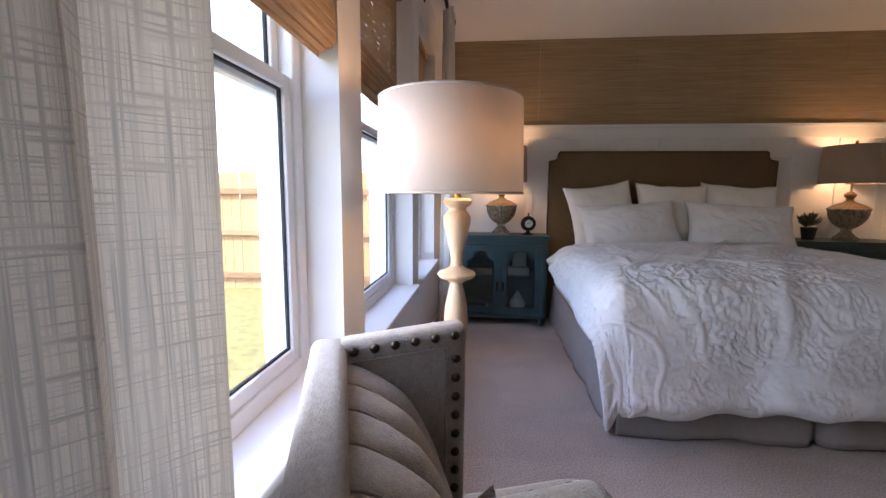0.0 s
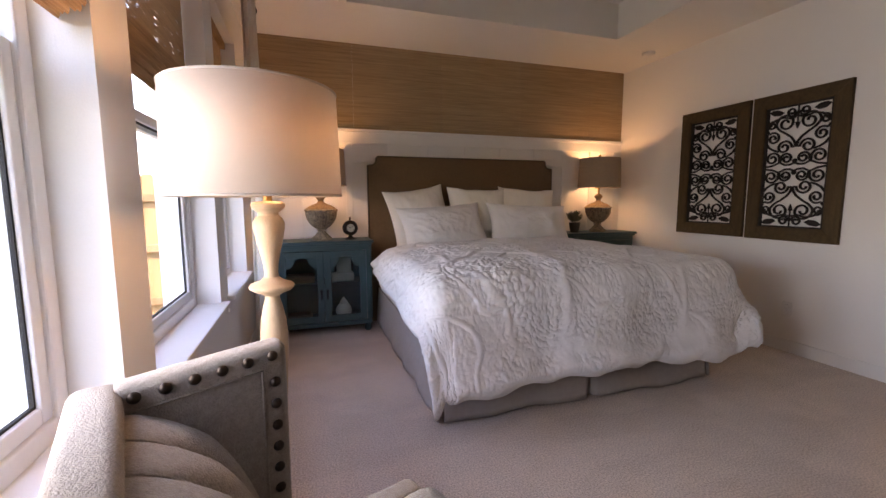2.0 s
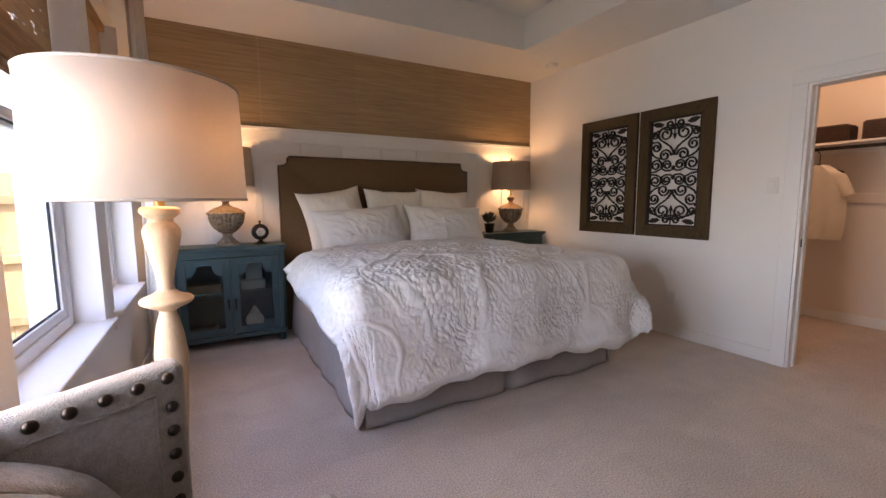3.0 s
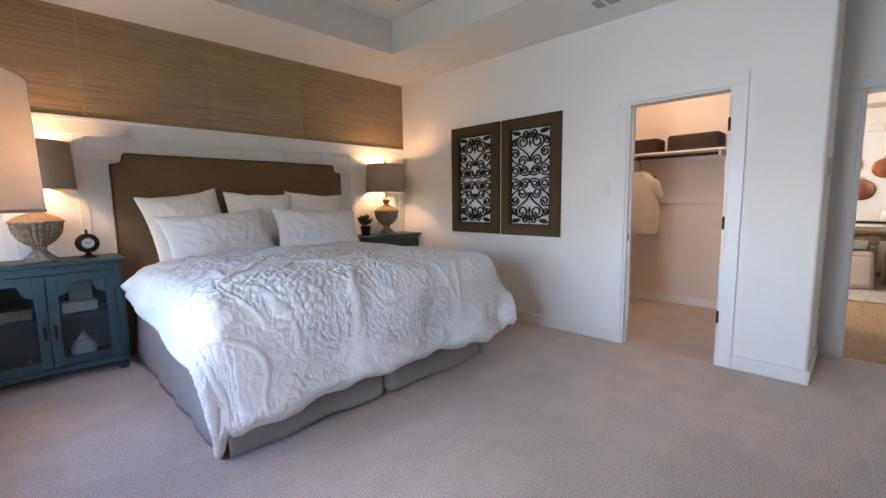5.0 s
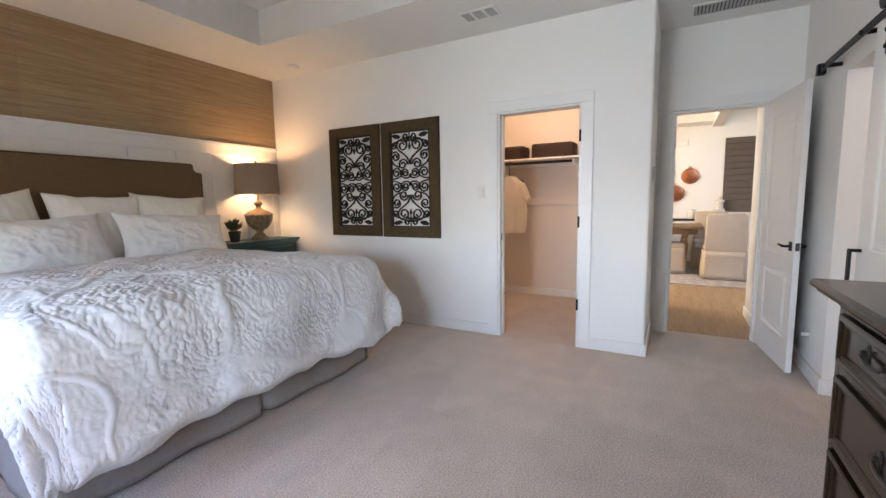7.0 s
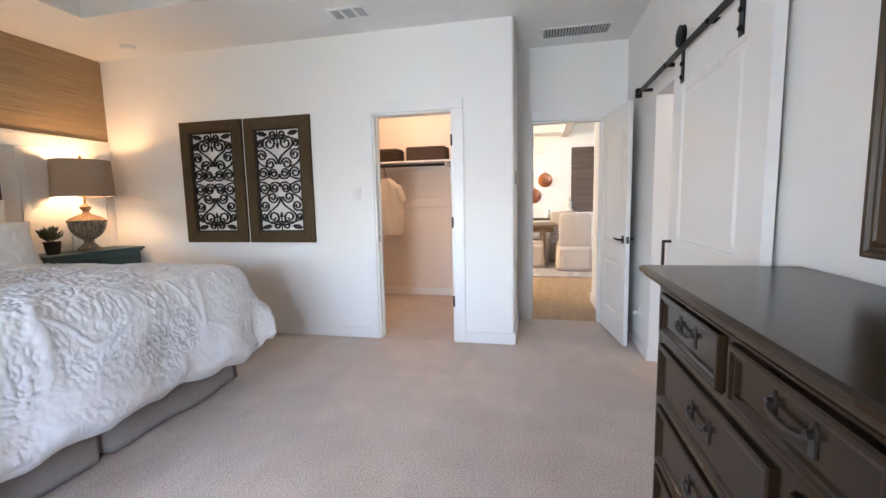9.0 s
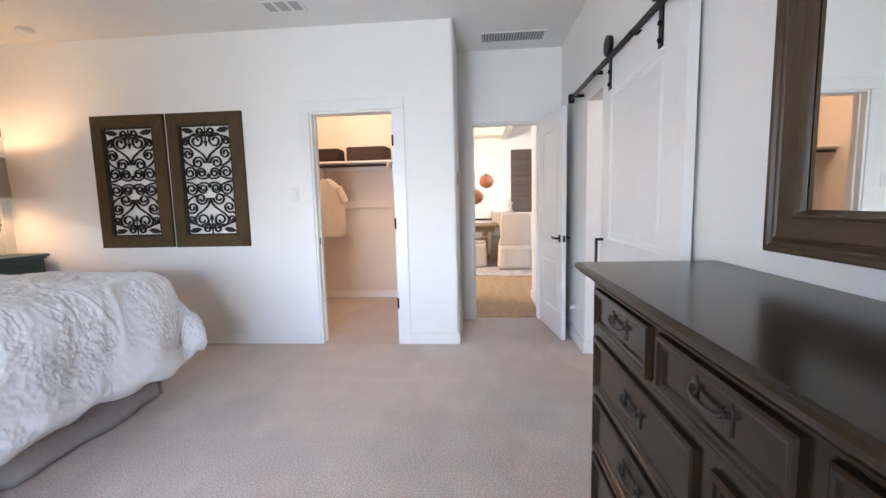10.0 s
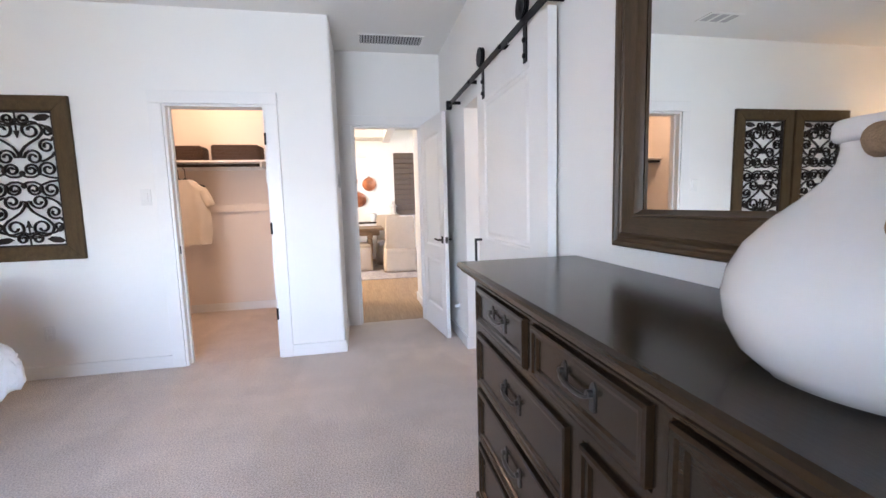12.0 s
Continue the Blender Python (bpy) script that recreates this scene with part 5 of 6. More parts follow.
def panel_leaf(parent, x0, x1, z0, z1, t, panels, material, both=True):
    """A slab with raised and fielded panels on its faces; local y is the thickness."""
    s = Shape()
    xs = sorted({x0, x1, *[p[0] for p in panels], *[p[1] for p in panels]})
    zs = sorted({z0, z1, *[p[2] for p in panels], *[p[3] for p in panels]})
    for i in range(len(xs) - 1):
        for j in range(len(zs) - 1):
            cx, cz = (xs[i] + xs[i + 1]) / 2, (zs[j] + zs[j + 1]) / 2
            if not any(p[0] < cx < p[1] and p[2] < cz < p[3] for p in panels):
                s.box(xs[i], xs[i + 1], -t / 2, t / 2, zs[j], zs[j + 1])
    bmesh.ops.remove_doubles(s.bm, verts=s.bm.verts, dist=1e-5)
    slab = part("leaf", s, material, parent)
    for p in panels:
        q = Shape()
        for sg in (-1, 1):
            rings = []
            for inset, y in ((0, t / 2), (0.010, t / 2 - 0.004), (0.016, t / 2 - 0.011), (0.034, t / 2 - 0.011), (0.052, t / 2 - 0.004)):
                rings.append([q.bm.verts.new((p[0] + inset if a < 0 else p[1] - inset, sg * y, p[2] + inset if b < 0 else p[3] - inset)) for a, b in ((-1, -1), (1, -1), (1, 1), (-1, 1))])
            for a, b in zip(rings, rings[1:]):
                for i in range(4):
                    q.bm.faces.new((a[i], a[(i + 1) % 4], b[(i + 1) % 4], b[i]))
            q.bm.faces.new(rings[-1])
        part("panel", q, material, slab, "", 15)
    return slab


panel_leaf(bd, X0, X1, BZ0, BZ1, 0.040, [(X0 + 0.19, X1 - 0.14, 1.00, BZ1 - 0.16), (X0 + 0.19, X1 - 0.14, 0.24, 0.86)], M_white)
for x in (1.965, 2.64):
    hs = Shape().box(x - 0.022, x + 0.022, 0.021, 0.027, 1.875, 2.13, 0.002).box(x - 0.022, x + 0.022, 0.027, 0.05, 2.095, 2.13, 0.002)
    strap = part("hanger", hs, M_black, bd, "black strap hanger")
    wh = Shape().lathe([(0.0, -0.012), (0.056, -0.012), (0.056, -0.006), (0.045, 0.0), (0.056, 0.006), (0.056, 0.012), (0.0, 0.012)], 30).move(pose(x, 0.038, 2.120, 90, 0, 0))
    part("wheel", wh, M_black, strap, "", 40)
    for z in (1.905, 1.975):
        part("bolt", Shape().lathe([(0.012, 0), (0.012, 0.008), (0.006, 0.012), (0.0, 0.012)], 12).move(pose(x, 0.027, z, -90, 0, 0)), M_black, strap, "", 40)
part("pull", Shape().box(2.725, 2.755, 0.055, 0.067, 0.72, 1.00, 0.003).box(2.725, 2.755, 0.020, 0.066, 0.985, 1.00, 0.003).box(2.725, 2.755, 0.020, 0.066, 0.72, 0.735, 0.003), M_black, bd, "black bar pull")
rl_ = thing("barn_rail", (0, S, 2.055), 0, "flat black steel rail with standoffs", "rail")
part("bar", Shape().box(1.66, 3.66, 0.075, 0.083, -0.020, 0.020, 0.002), M_black, rl_)
for x in (1.75, 2.30, 2.95, 3.55):
    part("standoff", Shape().lathe([(0.013, 0.0), (0.013, 0.090), (0.009, 0.096), (0.0, 0.096)], 12).move(pose(x, 0, 0, -90, 0, 0)), M_black, rl_, "", 40)
for x in (1.68, 3.64):
    part("stop", Shape().box(x - 0.022, x + 0.022, 0.055, 0.100, -0.034, 0.034, 0.004), M_black, rl_)

# ---- hinged bedroom door, standing open along the passage ----
hd = thing("bedroom_door", (4.425, -0.445, 0.012), 0, "white two-panel door standing open with a black lever", "door")
ang = math.degrees(math.atan2(-0.535 + 0.445, 3.70 - 4.425))
hd.matrix_world = pose(4.425, -0.445, 0.012, 0, 0, ang)
panel_leaf(hd, 0.0, 0.70, 0, 2.015, 0.036, [(0.11, 0.59, 0.82, 1.87), (0.11, 0.59, 0.22, 0.70)], M_white)
for sg in (-1, 1):
    lv = Shape().box(0.620, 0.665, min(sg * 0.018, sg * 0.026), max(sg * 0.018, sg * 0.026), 0.865, 0.930, 0.003)
    lv.tube([(0.643, sg * 0.022, 0.898), (0.643, sg * 0.062, 0.898), (0.630, sg * 0.066, 0.899), (0.560, sg * 0.064, 0.904), (0.530, sg * 0.060, 0.898)], [0.010, 0.009, 0.009, 0.008, 0.005], 10)
    part("lever", lv, M_black, hd, "black lever handle", 50)
part("latch", Shape().box(0.698, 0.7025, -0.012, 0.012, 0.87, 0.925), M_pewter, hd)
ds = thing("door_stop", (3.75, S, 0.30), 0, "white round door stop on the wall", "door stop")
part("disc", Shape().lathe([(0.034, 0), (0.034, 0.006), (0.015, 0.010), (0.014, 0.045), (0.020, 0.050), (0.0, 0.054)], 20).move(pose(0, 0, 0, -90, 0, 0)), M_plastic, ds, "", 45)

# ---- closet ----
for z in (0.37, 1.075, 1.78):
    hg = tagged(part("hinge", Shape().box(E + 0.012, E + 0.05, CL0 + 0.0175, CL0 + 0.022, z - 0.045, z + 0.045, 0.002).tube([(E - 0.006, CL0 + 0.012, z - 0.047), (E - 0.006, CL0 + 0.012, z + 0.047)], 0.007, 10).box(E - 0.004, E + 0.004, CL0 + 0.005, CL0 + 0.022, z - 0.045, z + 0.045), M_black), "black butt hinge on the closet jamb", "hinge", "closet hinges")
cdo = thing("closet_door", (E + 0.06, CL0 + 0.03, 0.012), 0, "white door swung back into the closet", "door")
cdo.matrix_world = pose(E + 0.125, CL0 - 0.005, 0.012, 0, 0, -8)
panel_leaf(cdo, 0.0, 0.70, 0, 2.015, 0.034, [(0.11, 0.59, 0.82, 1.87), (0.11, 0.59, 0.22, 0.70)], M_white)
sp = tagged(part("strike_plate", Shape().box(E + 0.03, E + 0.055, CL1 - 0.0195, CL1 - 0.017, 0.90, 0.96), M_black), "black strike plate on the closet jamb", "strike plate")
sh_ = thing("closet_shelf", (5.53, 1.6, 1.762), 0, "white closet shelf with a bronze hanging rod", "shelf")
part("board", Shape().box(-0.31, 0, -1.08, 1.09, 0, 0.022, 0.002), M_white, sh_)
part("cleat", Shape().box(-0.02, 0, -1.08, 1.09, -0.07, 0.0), M_white, sh_)
part("rod", Shape().tube([(-0.27, -0.30, -0.035), (-0.27, 1.08, -0.035)], 0.016, 14), M_iron, sh_, "bronze rod", 60)
part("rod_bracket", Shape().box(-0.29, -0.005, -0.312, -0.290, -0.06, 0.0, 0.003).box(-0.024, -0.002, -0.312, -0.290, -0.22, 0.0, 0.003), M_white, sh_)
part("cleat", Shape().box(-0.025, 0, -1.08, 1.09, -0.56, -0.47, 0.004), M_closet, sh_)


def basket(at, lx, ly, h_, label):
    root = thing("basket", at, 0, label, "basket", "baskets on the closet shelf")
    s = Shape()
    rows_ = int(h_ / 0.016)
    for k in range(rows_):
        z = 0.008 + k * 0.016
        pts_ = []
        for i in range(72):
            a = 2 * math.pi * i / 72
            cx_ = math.copysign(abs(math.cos(a)) ** 0.25, math.cos(a)) * lx / 2
            cy_ = math.copysign(abs(math.sin(a)) ** 0.25, math.sin(a)) * ly / 2
            wv = 1 + 0.018 * (1 if (i + k) % 2 else -1)
            pts_.append((cx_ * wv, cy_ * wv, z))
        s.tube(pts_, 0.009, 5, closed=True)
    part("weave", s, M_basket, root, "dark woven wicker", 60)
    part("base", Shape().box(-lx / 2 * 0.92, lx / 2 * 0.92, -ly / 2 * 0.92, ly / 2 * 0.92, 0.0, 0.012), M_basket, root)
    part("lid", Shape().box(-lx / 2 * 0.95, lx / 2 * 0.95, -ly / 2 * 0.95, ly / 2 * 0.95, h_ - 0.015, h_ + 0.005, 0.006), M_basket, root)


basket((5.36, 1.555, 1.784), 0.26, 0.50, 0.165, "dark wicker basket on the closet shelf")
basket((5.36, 2.05, 1.784), 0.26, 0.28, 0.155, "smaller dark wicker basket on the closet shelf")

# a shirt on a hanger, its front towards the doorway
st = thing("shirt", (5.26, 2.10, 1.06), 90, "cream short-sleeved shirt on a black hanger", "shirt")


def shirt_fn(sg):
    def f(a, b):
        v = b
        z = -0.21 + 0.72 * v
        half = 0.225 + 0.012 * math.sin(v * 5) if v < 0.86 else 0.225 + 0.012 * math.sin(4.3) - 0.140 * ((v - 0.86) / 0.14) ** 1.1
        u = 2 * a - 1
        x = u * half
        th = 0.05 * (1 - abs(u) ** 3) * (0.7 + 0.3 * v) + 0.010 * noise.noise((u * 3, v * 2, sg)) + 0.008 * math.sin(u * 9) * (1 - v)
        if v > 0.93:
            z -= 0.05 * math.exp(-(u * 2.2) ** 2) * (v - 0.93) / 0.07 * (1 if sg < 0 else 0.3)
        return (x, sg * th, z)
    return f


part("torso", Shape().grid(30, 34, shirt_fn(-1)).grid(30, 34, shirt_fn(1)), M_shirt, st, "", 180)
for sx in (-1, 1):
    def sleeve(a, b, sx=sx):
        an = 2 * math.pi * a
        r = 0.062 - 0.012 * b
        c0, c1 = Vector((sx * 0.155, 0, 0.385)), Vector((sx * 0.240, 0, 0.215))
        p_ = c0.lerp(c1, b)
        d_ = (c1 - c0).normalized()
        n_ = Vector((d_.z, 0, -d_.x))
        return p_ + n_ * (r * math.cos(an)) + Vector((0, 0.036 * math.sin(an), 0))
    part("sleeve", Shape().grid(20, 10, sleeve, True), M_shirt, st, "", 180)
part("collar", Shape().tube([(0.075 * math.cos(a), -0.042 * abs(math.sin(a)) if math.sin(a) < 0 else 0.03 * math.sin(a), 0.505 - 0.035 * max(0, -math.sin(a))) for a in (2 * math.pi * i / 24 for i in range(24))], 0.010, 6, closed=True), M_shirt, st, "", 60)
part("hanger", Shape().tube([(-0.19, 0, 0.435), (-0.08, 0, 0.49), (0, 0, 0.525), (0.08, 0, 0.49), (0.19, 0, 0.435)], 0.008, 8).tube([(0, 0, 0.525), (0, 0, 0.62), (0.016, 0, 0.64), (0.022, 0, 0.662), (0.0, 0, 0.688), (-0.022, 0, 0.675)], 0.004, 8), M_black, st, "black hanger", 60)
for y, turn in ((2.17, 84), (2.235, 97)):
    ch_ = thing("clothes_hanger", (5.26, y, 1.06), turn, "empty black hanger beside the shirt on the rod", "hanger", "hangers on the rod")
    part("shoulders", Shape().tube([(-0.19, 0, 0.435), (-0.08, 0, 0.49), (0, 0, 0.525), (0.08, 0, 0.49), (0.19, 0, 0.435), (-0.19, 0, 0.425)], 0.007, 8), M_black, ch_, "", 60)
    part("hook", Shape().tube([(0, 0, 0.525), (0, 0, 0.62), (0.016, 0, 0.64), (0.022, 0, 0.662), (0.0, 0, 0.688), (-0.022, 0, 0.675)], 0.004, 8), M_black, ch_, "", 60)

# ---- dining room ----
def slip_chair(at, turn, label, h_=1.02):
    root = thing("slipcovered_chair", at, turn, label, "chair", "dining chairs")
    part("backrest", Shape().prism([(-0.27, 0.44), (0.27, 0.44), (0.26, h_ - 0.05), (0.23, h_), (-0.23, h_), (-0.26, h_ - 0.05)], -0.30, -0.19, bevel=0.02), M_slip, root, "", 50)
    part("seat", Shape().box(-0.27, 0.27, -0.22, 0.27, 0.42, 0.51, 0.03, 3), M_slip, root, "", 50)

    def sk(a, b):
        an = 2 * math.pi * a
        cx_ = math.copysign(abs(math.cos(an)) ** 0.22, math.cos(an)) * (0.285 + 0.02 * (1 - b))
        cy_ = math.copysign(abs(math.sin(an)) ** 0.22, math.sin(an)) * (0.295 + 0.02 * (1 - b))
        wv = 1 + 0.012 * math.sin(an * 14) * (1 - b)
        return (cx_ * wv, cy_ * wv - 0.015, 0.02 + 0.43 * b)
    part("skirt", Shape().grid(96, 6, sk, True), M_slip, root, "long linen skirt", 180, 0.004)
    part("seam", Shape().tube([(-0.29, -0.318, 0.36), (0.29, -0.318, 0.36)], 0.004, 6), M_slip, root)
    return root


ch = slip_chair((7.93, -0.48, 0), -90, "cream slipcovered dining chair seen from behind")
copy_thing(ch, pose(8.95, -0.38, 0, 0, 0, 90))
copy_thing(ch, pose(8.22, 0.34, 0, 0, 0, -174))
tb = thing("dining_table", (8.55, 0.25, 0), 0, "weathered oak dining table with turned legs", "table")
part("tabletop", Shape().box(-0.52, 0.52, -0.46, 1.50, 0.755, 0.80, 0.008), M_oak, tb)
part("apron", Shape().box(-0.45, 0.45, -0.38, -0.355, 0.66, 0.755).box(-0.45, -0.425, -0.355, 1.40, 0.66, 0.755).box(0.425, 0.45, -0.355, 1.40, 0.66, 0.755), M_oak, tb)
leg0 = None
for x in (-0.42, 0.42):
    for y in (-0.20, 1.35):
        o = part("leg", Shape().box(-0.05, 0.05, -0.05, 0.05, 0.62, 0.755, 0.004).lathe([(0.028, 0), (0.035, 0.03), (0.028, 0.07), (0.034, 0.2), (0.048, 0.40), (0.055, 0.50), (0.038, 0.54), (0.050, 0.57), (0.036, 0.60), (0.048, 0.62)], 20), M_oak, tb, "", 45) if leg0 is None else again(leg0, "leg", tb, pose(0, 0, 0))
        leg0 = leg0 or o
        o.location = (x, y, 0)
rg = tagged(part("rug", Shape().box(7.07, 9.35, -1.6, 2.2, -0.003, 0.010, 0.004), M_rug), "faded patterned rug under the dining table", "rug")
cb = thing("sideboard", (FAR, 0.75, 0), 0, "white sideboard with a dark top and drawers", "sideboard")
part("body", Shape().box(-0.42, -0.015, -0.90, 0.90, 0.06, 0.835), M_white, cb)
part("top", Shape().box(-0.45, -0.015, -0.93, 0.93, 0.835, 0.868, 0.004), M_espresso, cb)
for y in (-0.68, -0.23, 0.23, 0.68):
    dwr = part("drawer", Shape().box(-0.436, -0.42, y - 0.205, y + 0.205, 0.66, 0.815, 0.004), M_white, cb)
    part("pull", Shape().box(-0.456, -0.436, y - 0.055, y + 0.055, 0.73, 0.745, 0.003), M_black, dwr)
    part("cupboard_door", Shape().box(-0.436, -0.42, y - 0.205, y + 0.205, 0.10, 0.645, 0.004), M_white, cb)
for (y, z, r) in ((-0.02, 1.70, 0.155), (0.225, 1.36, 0.165), (0.375, 1.775, 0.135)):
    pn = thing("copper_pan", (FAR, y, z), 0, "round copper pan hung on the wall", "pan", "copper pans on the wall")
    part("bowl", Shape().lathe([(r, 0.0), (r, 0.012), (r * 0.94, 0.014), (r * 0.88, 0.05), (r * 0.5, 0.062), (0, 0.064)], 36).move(pose(0, 0, 0, 0, -90, 0)), M_copper, pn, "", 40)
    part("loop", Shape().tube([(-0.012, 0.02 * math.cos(a), r + 0.018 + 0.02 * math.sin(a)) for a in (2 * math.pi * i / 16 for i in range(16))], 0.005, 6, closed=True), M_copper, pn, "", 60)
jr = tagged(part("canister", Shape().lathe([(0.07, 0), (0.075, 0.01), (0.075, 0.15), (0.06, 0.17), (0.062, 0.18), (0.0, 0.185)], 28), M_ceramic, None, "", 45), "white canister on the sideboard", "canister")
jr.location = (FAR - 0.24, -0.08, 0.868)
ln = tagged(part("finial_jar", Shape().lathe([(0.07, 0), (0.085, 0.02), (0.085, 0.06), (0.06, 0.075), (0.06, 0.19), (0.085, 0.20), (0.08, 0.225), (0.04, 0.25), (0.035, 0.29), (0.02, 0.32), (0.0, 0.33)], 28), M_ceramic, None, "", 45), "white lidded jar on the window ledge", "jar")
ln.location = (FAR - 0.09, -0.535, 0.985)
lg = tagged(part("ledge", Shape().box(FAR - 0.17, FAR, -1.2, -0.42, 0.955, 0.985, 0.004), M_white), "white window ledge", "trim", "", "structure")
al = thing("alarm_box", (FAR, 0.155, 2.34), 0, "small white alarm box on the wall", "alarm")
part("housing", Shape().box(-0.04, 0, -0.12, 0.12, -0.05, 0.06, 0.006), M_plastic, al)
bl = thing("window_blind", (FAR - 0.01, -0.85, 0.985), 0, "brown woven blind with wide folds", "blind")
fl0 = None
for i in range(12):
    o = part("fold", Shape().prism([(0.0, 0.0), (-0.035, 0.008), (-0.012, 0.118), (0.0, 0.118)], -0.27, 0.27, "xz"), M_blind, bl) if fl0 is None else again(fl0, "fold", bl, pose(0, 0, 0))
    fl0 = fl0 or o
    o.location = (0, 0, i * 0.117)
structure("window_4", Shape().box(FAR + 0.05, FAR + 0.07, -1.12, -0.58, 0.96, 2.38), M_vinyl, "far dining window behind its blind")


# ---- armchair by the windows ----
# local x runs from the far wing to the near one, local y to the front
chair = thing("armchair", (-0.410, 1.054, 0), -71, "oatmeal linen wing armchair with channel back and bronze nailheads", "armchair")
CW, CT, CH, WD_ = 0.615, 0.085, 0.929, 0.338
part("back", Shape().box(0, CW, 0, CT - 0.010, 0.16, CH, 0.022, 4), M_chair, chair, "", 50)
nail = None


def rise(y):
    """How much the wing's top climbs towards its front."""
    return 0.024 * (y - CT) / (WD_ - CT)


for x0, sx in ((0.0, 1), (CW - 0.062, -1)):
    x1 = x0 + 0.062
    ws = Shape().box(x0, x1, CT - 0.03, WD_, 0.16, CH + 0.004, 0.020, 4)
    for v in ws.bm.verts:
        if v.co.z > 0.6:
            v.co.z += rise(v.co.y) if sx > 0 else 0.5 * rise(v.co.y)
    wing = part("wing", ws, M_chair, chair, "linen wing with piped edge", 50)
    xi = x1 if sx > 0 else x0
    # border welt and nailheads on the inner face of the wing
    xw = xi + sx * 0.001
    part("welt", Shape().tube([(xw, CT - 0.01, CH - 0.042 + rise(CT)), (xw, WD_ - 0.050, CH - 0.042 + rise(WD_ - 0.05)), (xw, WD_ - 0.048, 0.46)], 0.003, 6), M_chair, wing, "", 60)
    places = [(CT + 0.004 + (WD_ - 0.030 - CT - 0.004) * k / 5, CH - 0.018) for k in range(6)] + [(WD_ - 0.026, CH - 0.027 - 0.0445 * k) for k in range(1, 16)]
    for y, z in places:
        o = part("nailhead", Shape().lathe([(0.0105, 0), (0.0105, 0.002), (0.008, 0.006), (0.004, 0.0085), (0, 0.009)], 14).move(pose(0, 0, 0, 0, 90, 0)), M_nail, wing, "", 60) if nail is None else again(nail, "nailhead", wing, pose(0, 0, 0))
        nail = nail or o
        o.matrix_local = pose(xi, y, z + (rise(y) if sx > 0 else 0.5 * rise(y)), 0, 0, 0 if sx > 0 else 180)
# channel-stitched inside back, swelling towards the seat
nch = 5
cw_ = (CW - 0.124) / nch
for k in range(nch):
    def chan(a, b, k=k):
        u = 2 * a - 1
        d = 0.46 * (1 - b) ** 1.7
        y = 0.26 * math.tanh(0.55 * d ** 0.64 / 0.26 * 1.02)
        bulge = 0.026 * max(0.0, 1 - abs(u) ** 2.6) ** 0.6 * min(1.0, 0.25 + d * 9)
        return (0.062 + cw_ * (k + a), CT - 0.016 + y + 0.6 * bulge, CH - 0.042 - d + 0.8 * bulge)
    part("channel", Shape().grid(18, 36, chan), M_chair, chair, "", 180)
    if k:
        seam = [(0.062 + cw_ * k, CT - 0.014 + 0.26 * math.tanh(0.55 * d ** 0.64 / 0.26 * 1.02), CH - 0.038 - d) for d in (0.46 * (i / 24) ** 1.7 for i in range(25))]
        part("seam", Shape().tube(seam, 0.0022, 6), M_chair, chair, "", 60)
part("seat_cushion", Shape().box(0.066, CW - 0.066, CT + 0.06, 0.50, 0.31, 0.425, 0.035, 4), M_chair, chair, "", 60)
part("seat_rail", Shape().box(0.02, CW - 0.02, 0.02, 0.52, 0.16, 0.31, 0.01), M_chair, chair)
for x0, sx in ((-0.012, 1), (CW - 0.063, -1)):
    arm = part("arm", Shape().box(x0, x0 + 0.075, CT, 0.665, 0.16, 0.497, 0.022, 4), M_chair, chair, "padded linen arm", 50)
    part("welt", Shape().tube([(x0 + 0.012, 0.666, 0.17), (x0 + 0.012, 0.666, 0.482), (x0 + 0.063, 0.666, 0.482), (x0 + 0.063, 0.666, 0.17)], 0.003, 6), M_chair, arm, "", 60)
    for k in range(8):
        again(nail, "nailhead", arm, pose(x0 + 0.0375, 0.665, 0.470 - 0.0415 * k, 0, 0, 90))
for x, y in ((0.05, 0.05), (CW - 0.05, 0.05), (0.05, 0.54), (CW - 0.05, 0.54)):
    part("leg", Shape().lathe([(0.016, 0), (0.024, 0.16)], 16, (x, y, 0)), M_espresso, chair, "", 50)
tp_ = tagged(part("throw_pillow", pillow_shape(0.20, 0.17, 0.08, 5.0), M_greyknit, None, "", 180), "grey knitted cushion on the armchair", "cushion")
tp_.matrix_world = chair.matrix_world @ pose(0.17, 0.30, 0.440, 0, 0, 10) @ pose(0, 0, 0, -44, 0, 0)

# ---- floor lamp ----
fl = thing("floor_lamp", (-0.125, 1.517, 0), 0, "turned pale wood floor lamp with a white drum shade", "floor lamp")
part("foot", Shape().lathe([(0.135, 0), (0.138, 0.015), (0.125, 0.03), (0.07, 0.045), (0.045, 0.07)], 40), M_lampwood, fl, "", 40)
stem = [(0.030, 0.065), (0.045, 0.10), (0.050, 0.14), (0.030, 0.18), (0.026, 0.20), (0.040, 0.215), (0.040, 0.23), (0.024, 0.245), (0.018, 0.34), (0.020, 0.48), (0.026, 0.62), (0.032, 0.72),
        (0.037, 0.80), (0.038, 0.85), (0.034, 0.895), (0.026, 0.935), (0.020, 0.955), (0.020, 0.964), (0.028, 0.970), (0.052, 0.980), (0.060, 0.987), (0.061, 0.993), (0.056, 0.999), (0.032, 1.008), (0.020, 1.018),
        (0.018, 1.032), (0.021, 1.060), (0.029, 1.095), (0.037, 1.130), (0.042, 1.158), (0.042, 1.172), (0.036, 1.184), (0.028, 1.192), (0.027, 1.200), (0.036, 1.207), (0.044, 1.214), (0.045, 1.224), (0.040, 1.230), (0.012, 1.232)]
part("stem", Shape().lathe(stem, 40), M_lampwood, fl, "", 35)
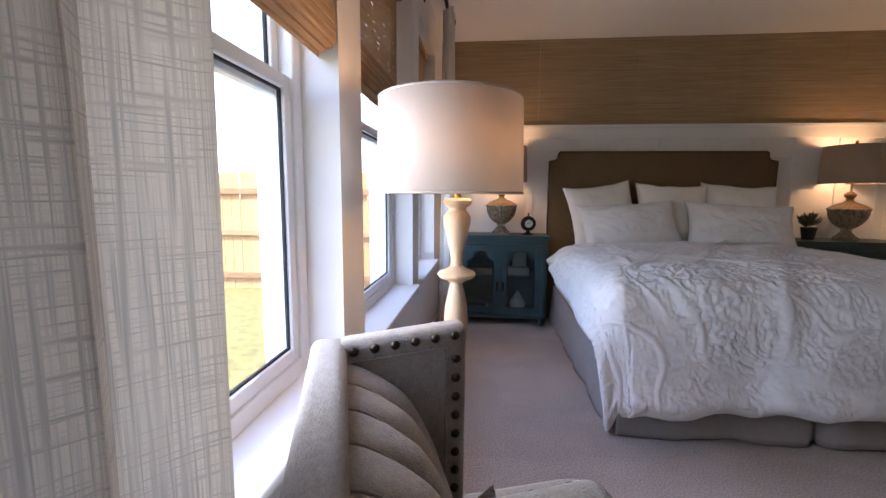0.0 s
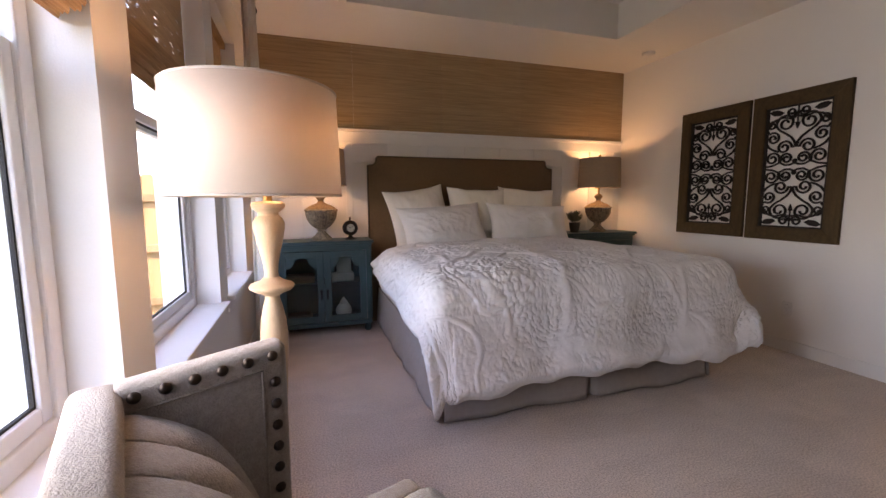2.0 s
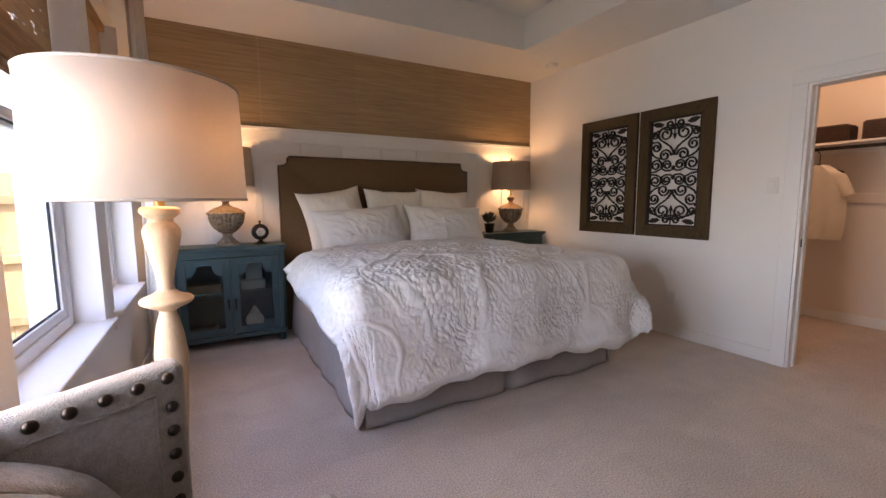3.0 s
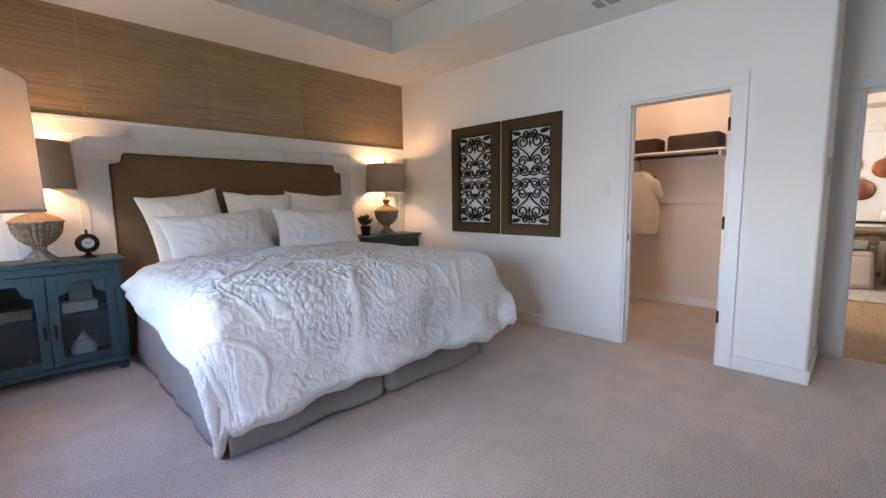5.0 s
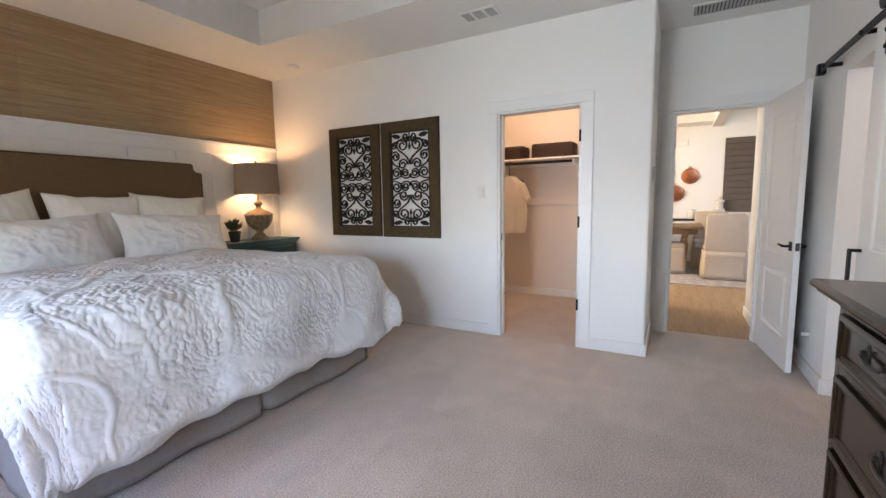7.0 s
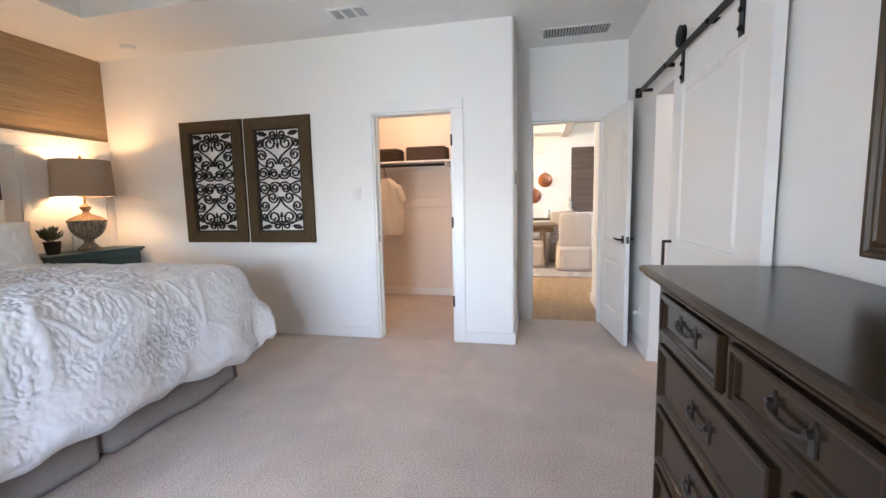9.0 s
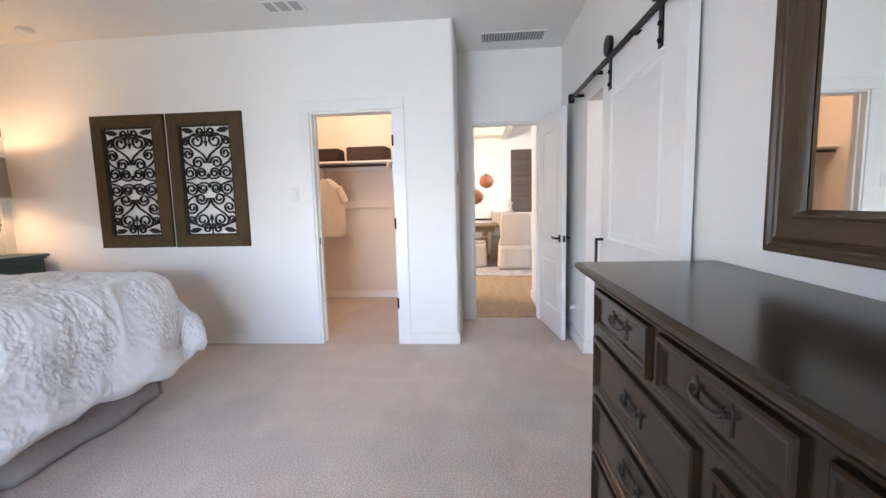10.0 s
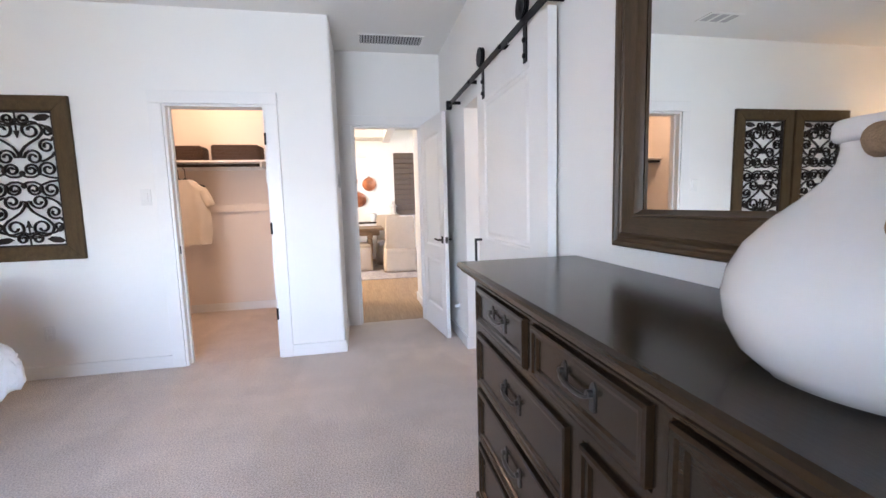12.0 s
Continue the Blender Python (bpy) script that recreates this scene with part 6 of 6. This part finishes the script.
part("socket", Shape().lathe([(0.012, 1.228), (0.012, 1.30), (0.018, 1.305), (0.018, 1.36)], 18), M_brass, fl, "", 45)
shd = Shape().lathe([(0.224, 1.245), (0.216, 1.526)], 72, (-0.024, 0, 0))
bmesh.ops.delete(shd.bm, geom=[f for f in shd.bm.faces if len(f.verts) > 4], context="FACES")
shade = part("shade", shd, M_shade, fl, "white linen drum shade", 60, 0.003)
for r, z in ((0.2245, 1.247), (0.2165, 1.524)):
    part("trim", Shape().tube([(-0.024 + r * math.cos(a), r * math.sin(a), z) for a in (2 * math.pi * i / 64 for i in range(64))], 0.0035, 6, closed=True), M_shade, shade, "", 60)
part("spider", Shape().tube([(-0.240, 0, 1.510), (0.192, 0, 1.510)], 0.003, 6).tube([(-0.024, -0.216, 1.510), (-0.024, 0.216, 1.510)], 0.003, 6).tube([(0, 0, 1.36), (-0.024, 0, 1.520)], 0.004, 6), M_brass, fl)
part("bulb", Shape().lathe([(0.014, 1.30), (0.028, 1.33), (0.030, 1.350), (0.020, 1.37), (0.0, 1.378)], 16).move(pose(0.03, 0, 0)), M_bulb, fl, "lit frosted bulb", 60)
lamp("floor_lamp_glow", "POINT", pose(-0.149, 1.517, 1.43), 0.36, WARM, radius=0.08)


# ---- curtains, rod and woven shades ----
def curtain(x, y0, y1, z0, z1, folds, amp, seed, label, flare=0.0, cloth=None):
    root = thing("curtain", (x, (y0 + y1) / 2, z0), 0, label, "curtain", "linen curtains")
    half = (y1 - y0) / 2

    def fn(a, b):
        z = b * (z1 - z0)
        ph = 2 * math.pi * folds * a + 0.5 * noise.noise((a * 3, b * 1.2, seed))
        k = 1 + flare * (1 - b)
        y = (-half + 2 * half * a) * k + 0.35 * amp * math.sin(2 * ph)
        xx = amp * math.sin(ph) * (0.9 + 0.2 * (1 - b)) + 0.012 * noise.noise((a * 6, b * 3, seed + 4))
        return (xx, y, z)
    part("cloth", Shape().grid(int(folds * 26), 40, fn, False, (2.0 * (y1 - y0), z1 - z0)), cloth or M_linen, root, "", 180)
    return root


curtain(-0.390, 0.452, 0.752, 0.01, 2.60, 1.75, 0.040, 1.0, "sheer slub linen curtain hanging beside the window")
curtain(-0.34, 3.40, 3.74, 0.01, 2.60, 3, 0.045, 2.0, "sheer slub linen curtain beside the far window", 0.06, M_sheer)
rod = thing("curtain_rod", (-0.35, 0.03, 2.625), 0, "black curtain rod with flared finial", "curtain rod")
part("pole", Shape().tube([(0, 0.10, 0), (0, 3.66, 0)], 0.014, 12), M_black, rod, "", 60)
part("finial", Shape().lathe([(0.014, 0), (0.020, 0.01), (0.016, 0.025), (0.040, 0.07), (0.044, 0.085), (0.0, 0.09)], 20).move(pose(0, 3.66, 0, -90, 0, 0)), M_black, rod, "", 50)
for y in (0.22, 3.25):
    part("bracket", Shape().box(-0.145, -0.135, y - 0.02, y + 0.02, -0.05, 0.05, 0.003).tube([(-0.14, y, -0.02), (0, y, -0.02), (0, y, -0.012)], 0.007, 8), M_black, rod, "", 50)


def roman_shade(y0, y1, bottom, label, folds, cloth, x=-0.593):
    root = thing("roman_shade", (x, 0, 0), 0, label, "roman shade", "woven wood shades")
    part("panel", Shape().box(0.0, 0.002, y0, y1, bottom + 0.10, HEAD_Z - 0.04), M_slit if cloth == M_bamboo else cloth, root, "flat woven wood panel")
    part("headrail", Shape().box(-0.01, 0.035, y0, y1, HEAD_Z - 0.05, HEAD_Z - 0.001, 0.004), cloth, root)
    for k in range(folds):
        x_ = 0.004 + 0.068 / folds * k
        zb = bottom + 0.006 * (k % 2) + 0.030 * k / folds
        w = 0.060 / folds
        s = Shape().prism([(x_, bottom + 0.12 + 0.008 * k), (x_ + w, bottom + 0.13 + 0.004 * k), (x_ + w * 1.3, zb + 0.03), (x_ + w * 1.2, zb + 0.008), (x_ + w * 0.8, zb), (x_ + w * 0.3, zb + 0.006), (x_, zb + 0.03)], y0 + 0.001 * k, y1 - 0.004 * (k % 3), "xz")
        part("fold", s, cloth, root, "stacked fold of woven wood")
        for j in range(3):
            z = zb + 0.028 + 0.030 * j
            part("slat", Shape().tube([(x_ + w * 1.25 - 0.004 * j / 3, y0 + 0.004, z), (x_ + w * 1.25 - 0.004 * j / 3, y1 - 0.012, z)], 0.0028, 6), cloth, root)
    return root


roman_shade(0.427, 1.503, 1.655, "raised woven wood roman shade with stacked folds", 6, M_bamboo_pale, -0.568)
roman_shade(1.752, 2.822, 1.672, "woven wood roman shade over the middle window", 5, M_bamboo)
roman_shade(3.066, 3.942, 1.672, "woven wood roman shade over the far window", 5, M_bamboo)

# ---- ceiling fan ----
fan = thing("ceiling_fan", (1.58, 1.95, TRAY), 0, "dark wood ceiling fan on a short downrod", "ceiling fan")
part("canopy", Shape().lathe([(0.065, 0), (0.065, -0.02), (0.03, -0.05), (0.0, -0.05)], 28), M_black, fan, "", 45)
part("downrod", Shape().tube([(0, 0, -0.04), (0, 0, -0.37)], 0.012, 12), M_black, fan, "", 60)
part("motor", Shape().lathe([(0.03, -0.35), (0.10, -0.37), (0.115, -0.41), (0.11, -0.46), (0.06, -0.485), (0.0, -0.49)], 36), M_black, fan, "", 45)
for k in range(5):
    blade = Shape().prism([(0.16, -0.045), (0.30, -0.065), (0.62, -0.070), (0.66, -0.045), (0.66, 0.045), (0.62, 0.070), (0.30, 0.065), (0.16, 0.045)], -0.006, 0.006, "xy", 0.002)
    blade.box(0.09, 0.20, -0.018, 0.018, -0.004, 0.012, 0.003)
    part("blade", blade.move(pose(0, 0, -0.445, 0, 0, 72 * k + 60) @ pose(0, 0, 0, 10, 0, 0)), M_espresso, fan, "dark wood blade", 40)
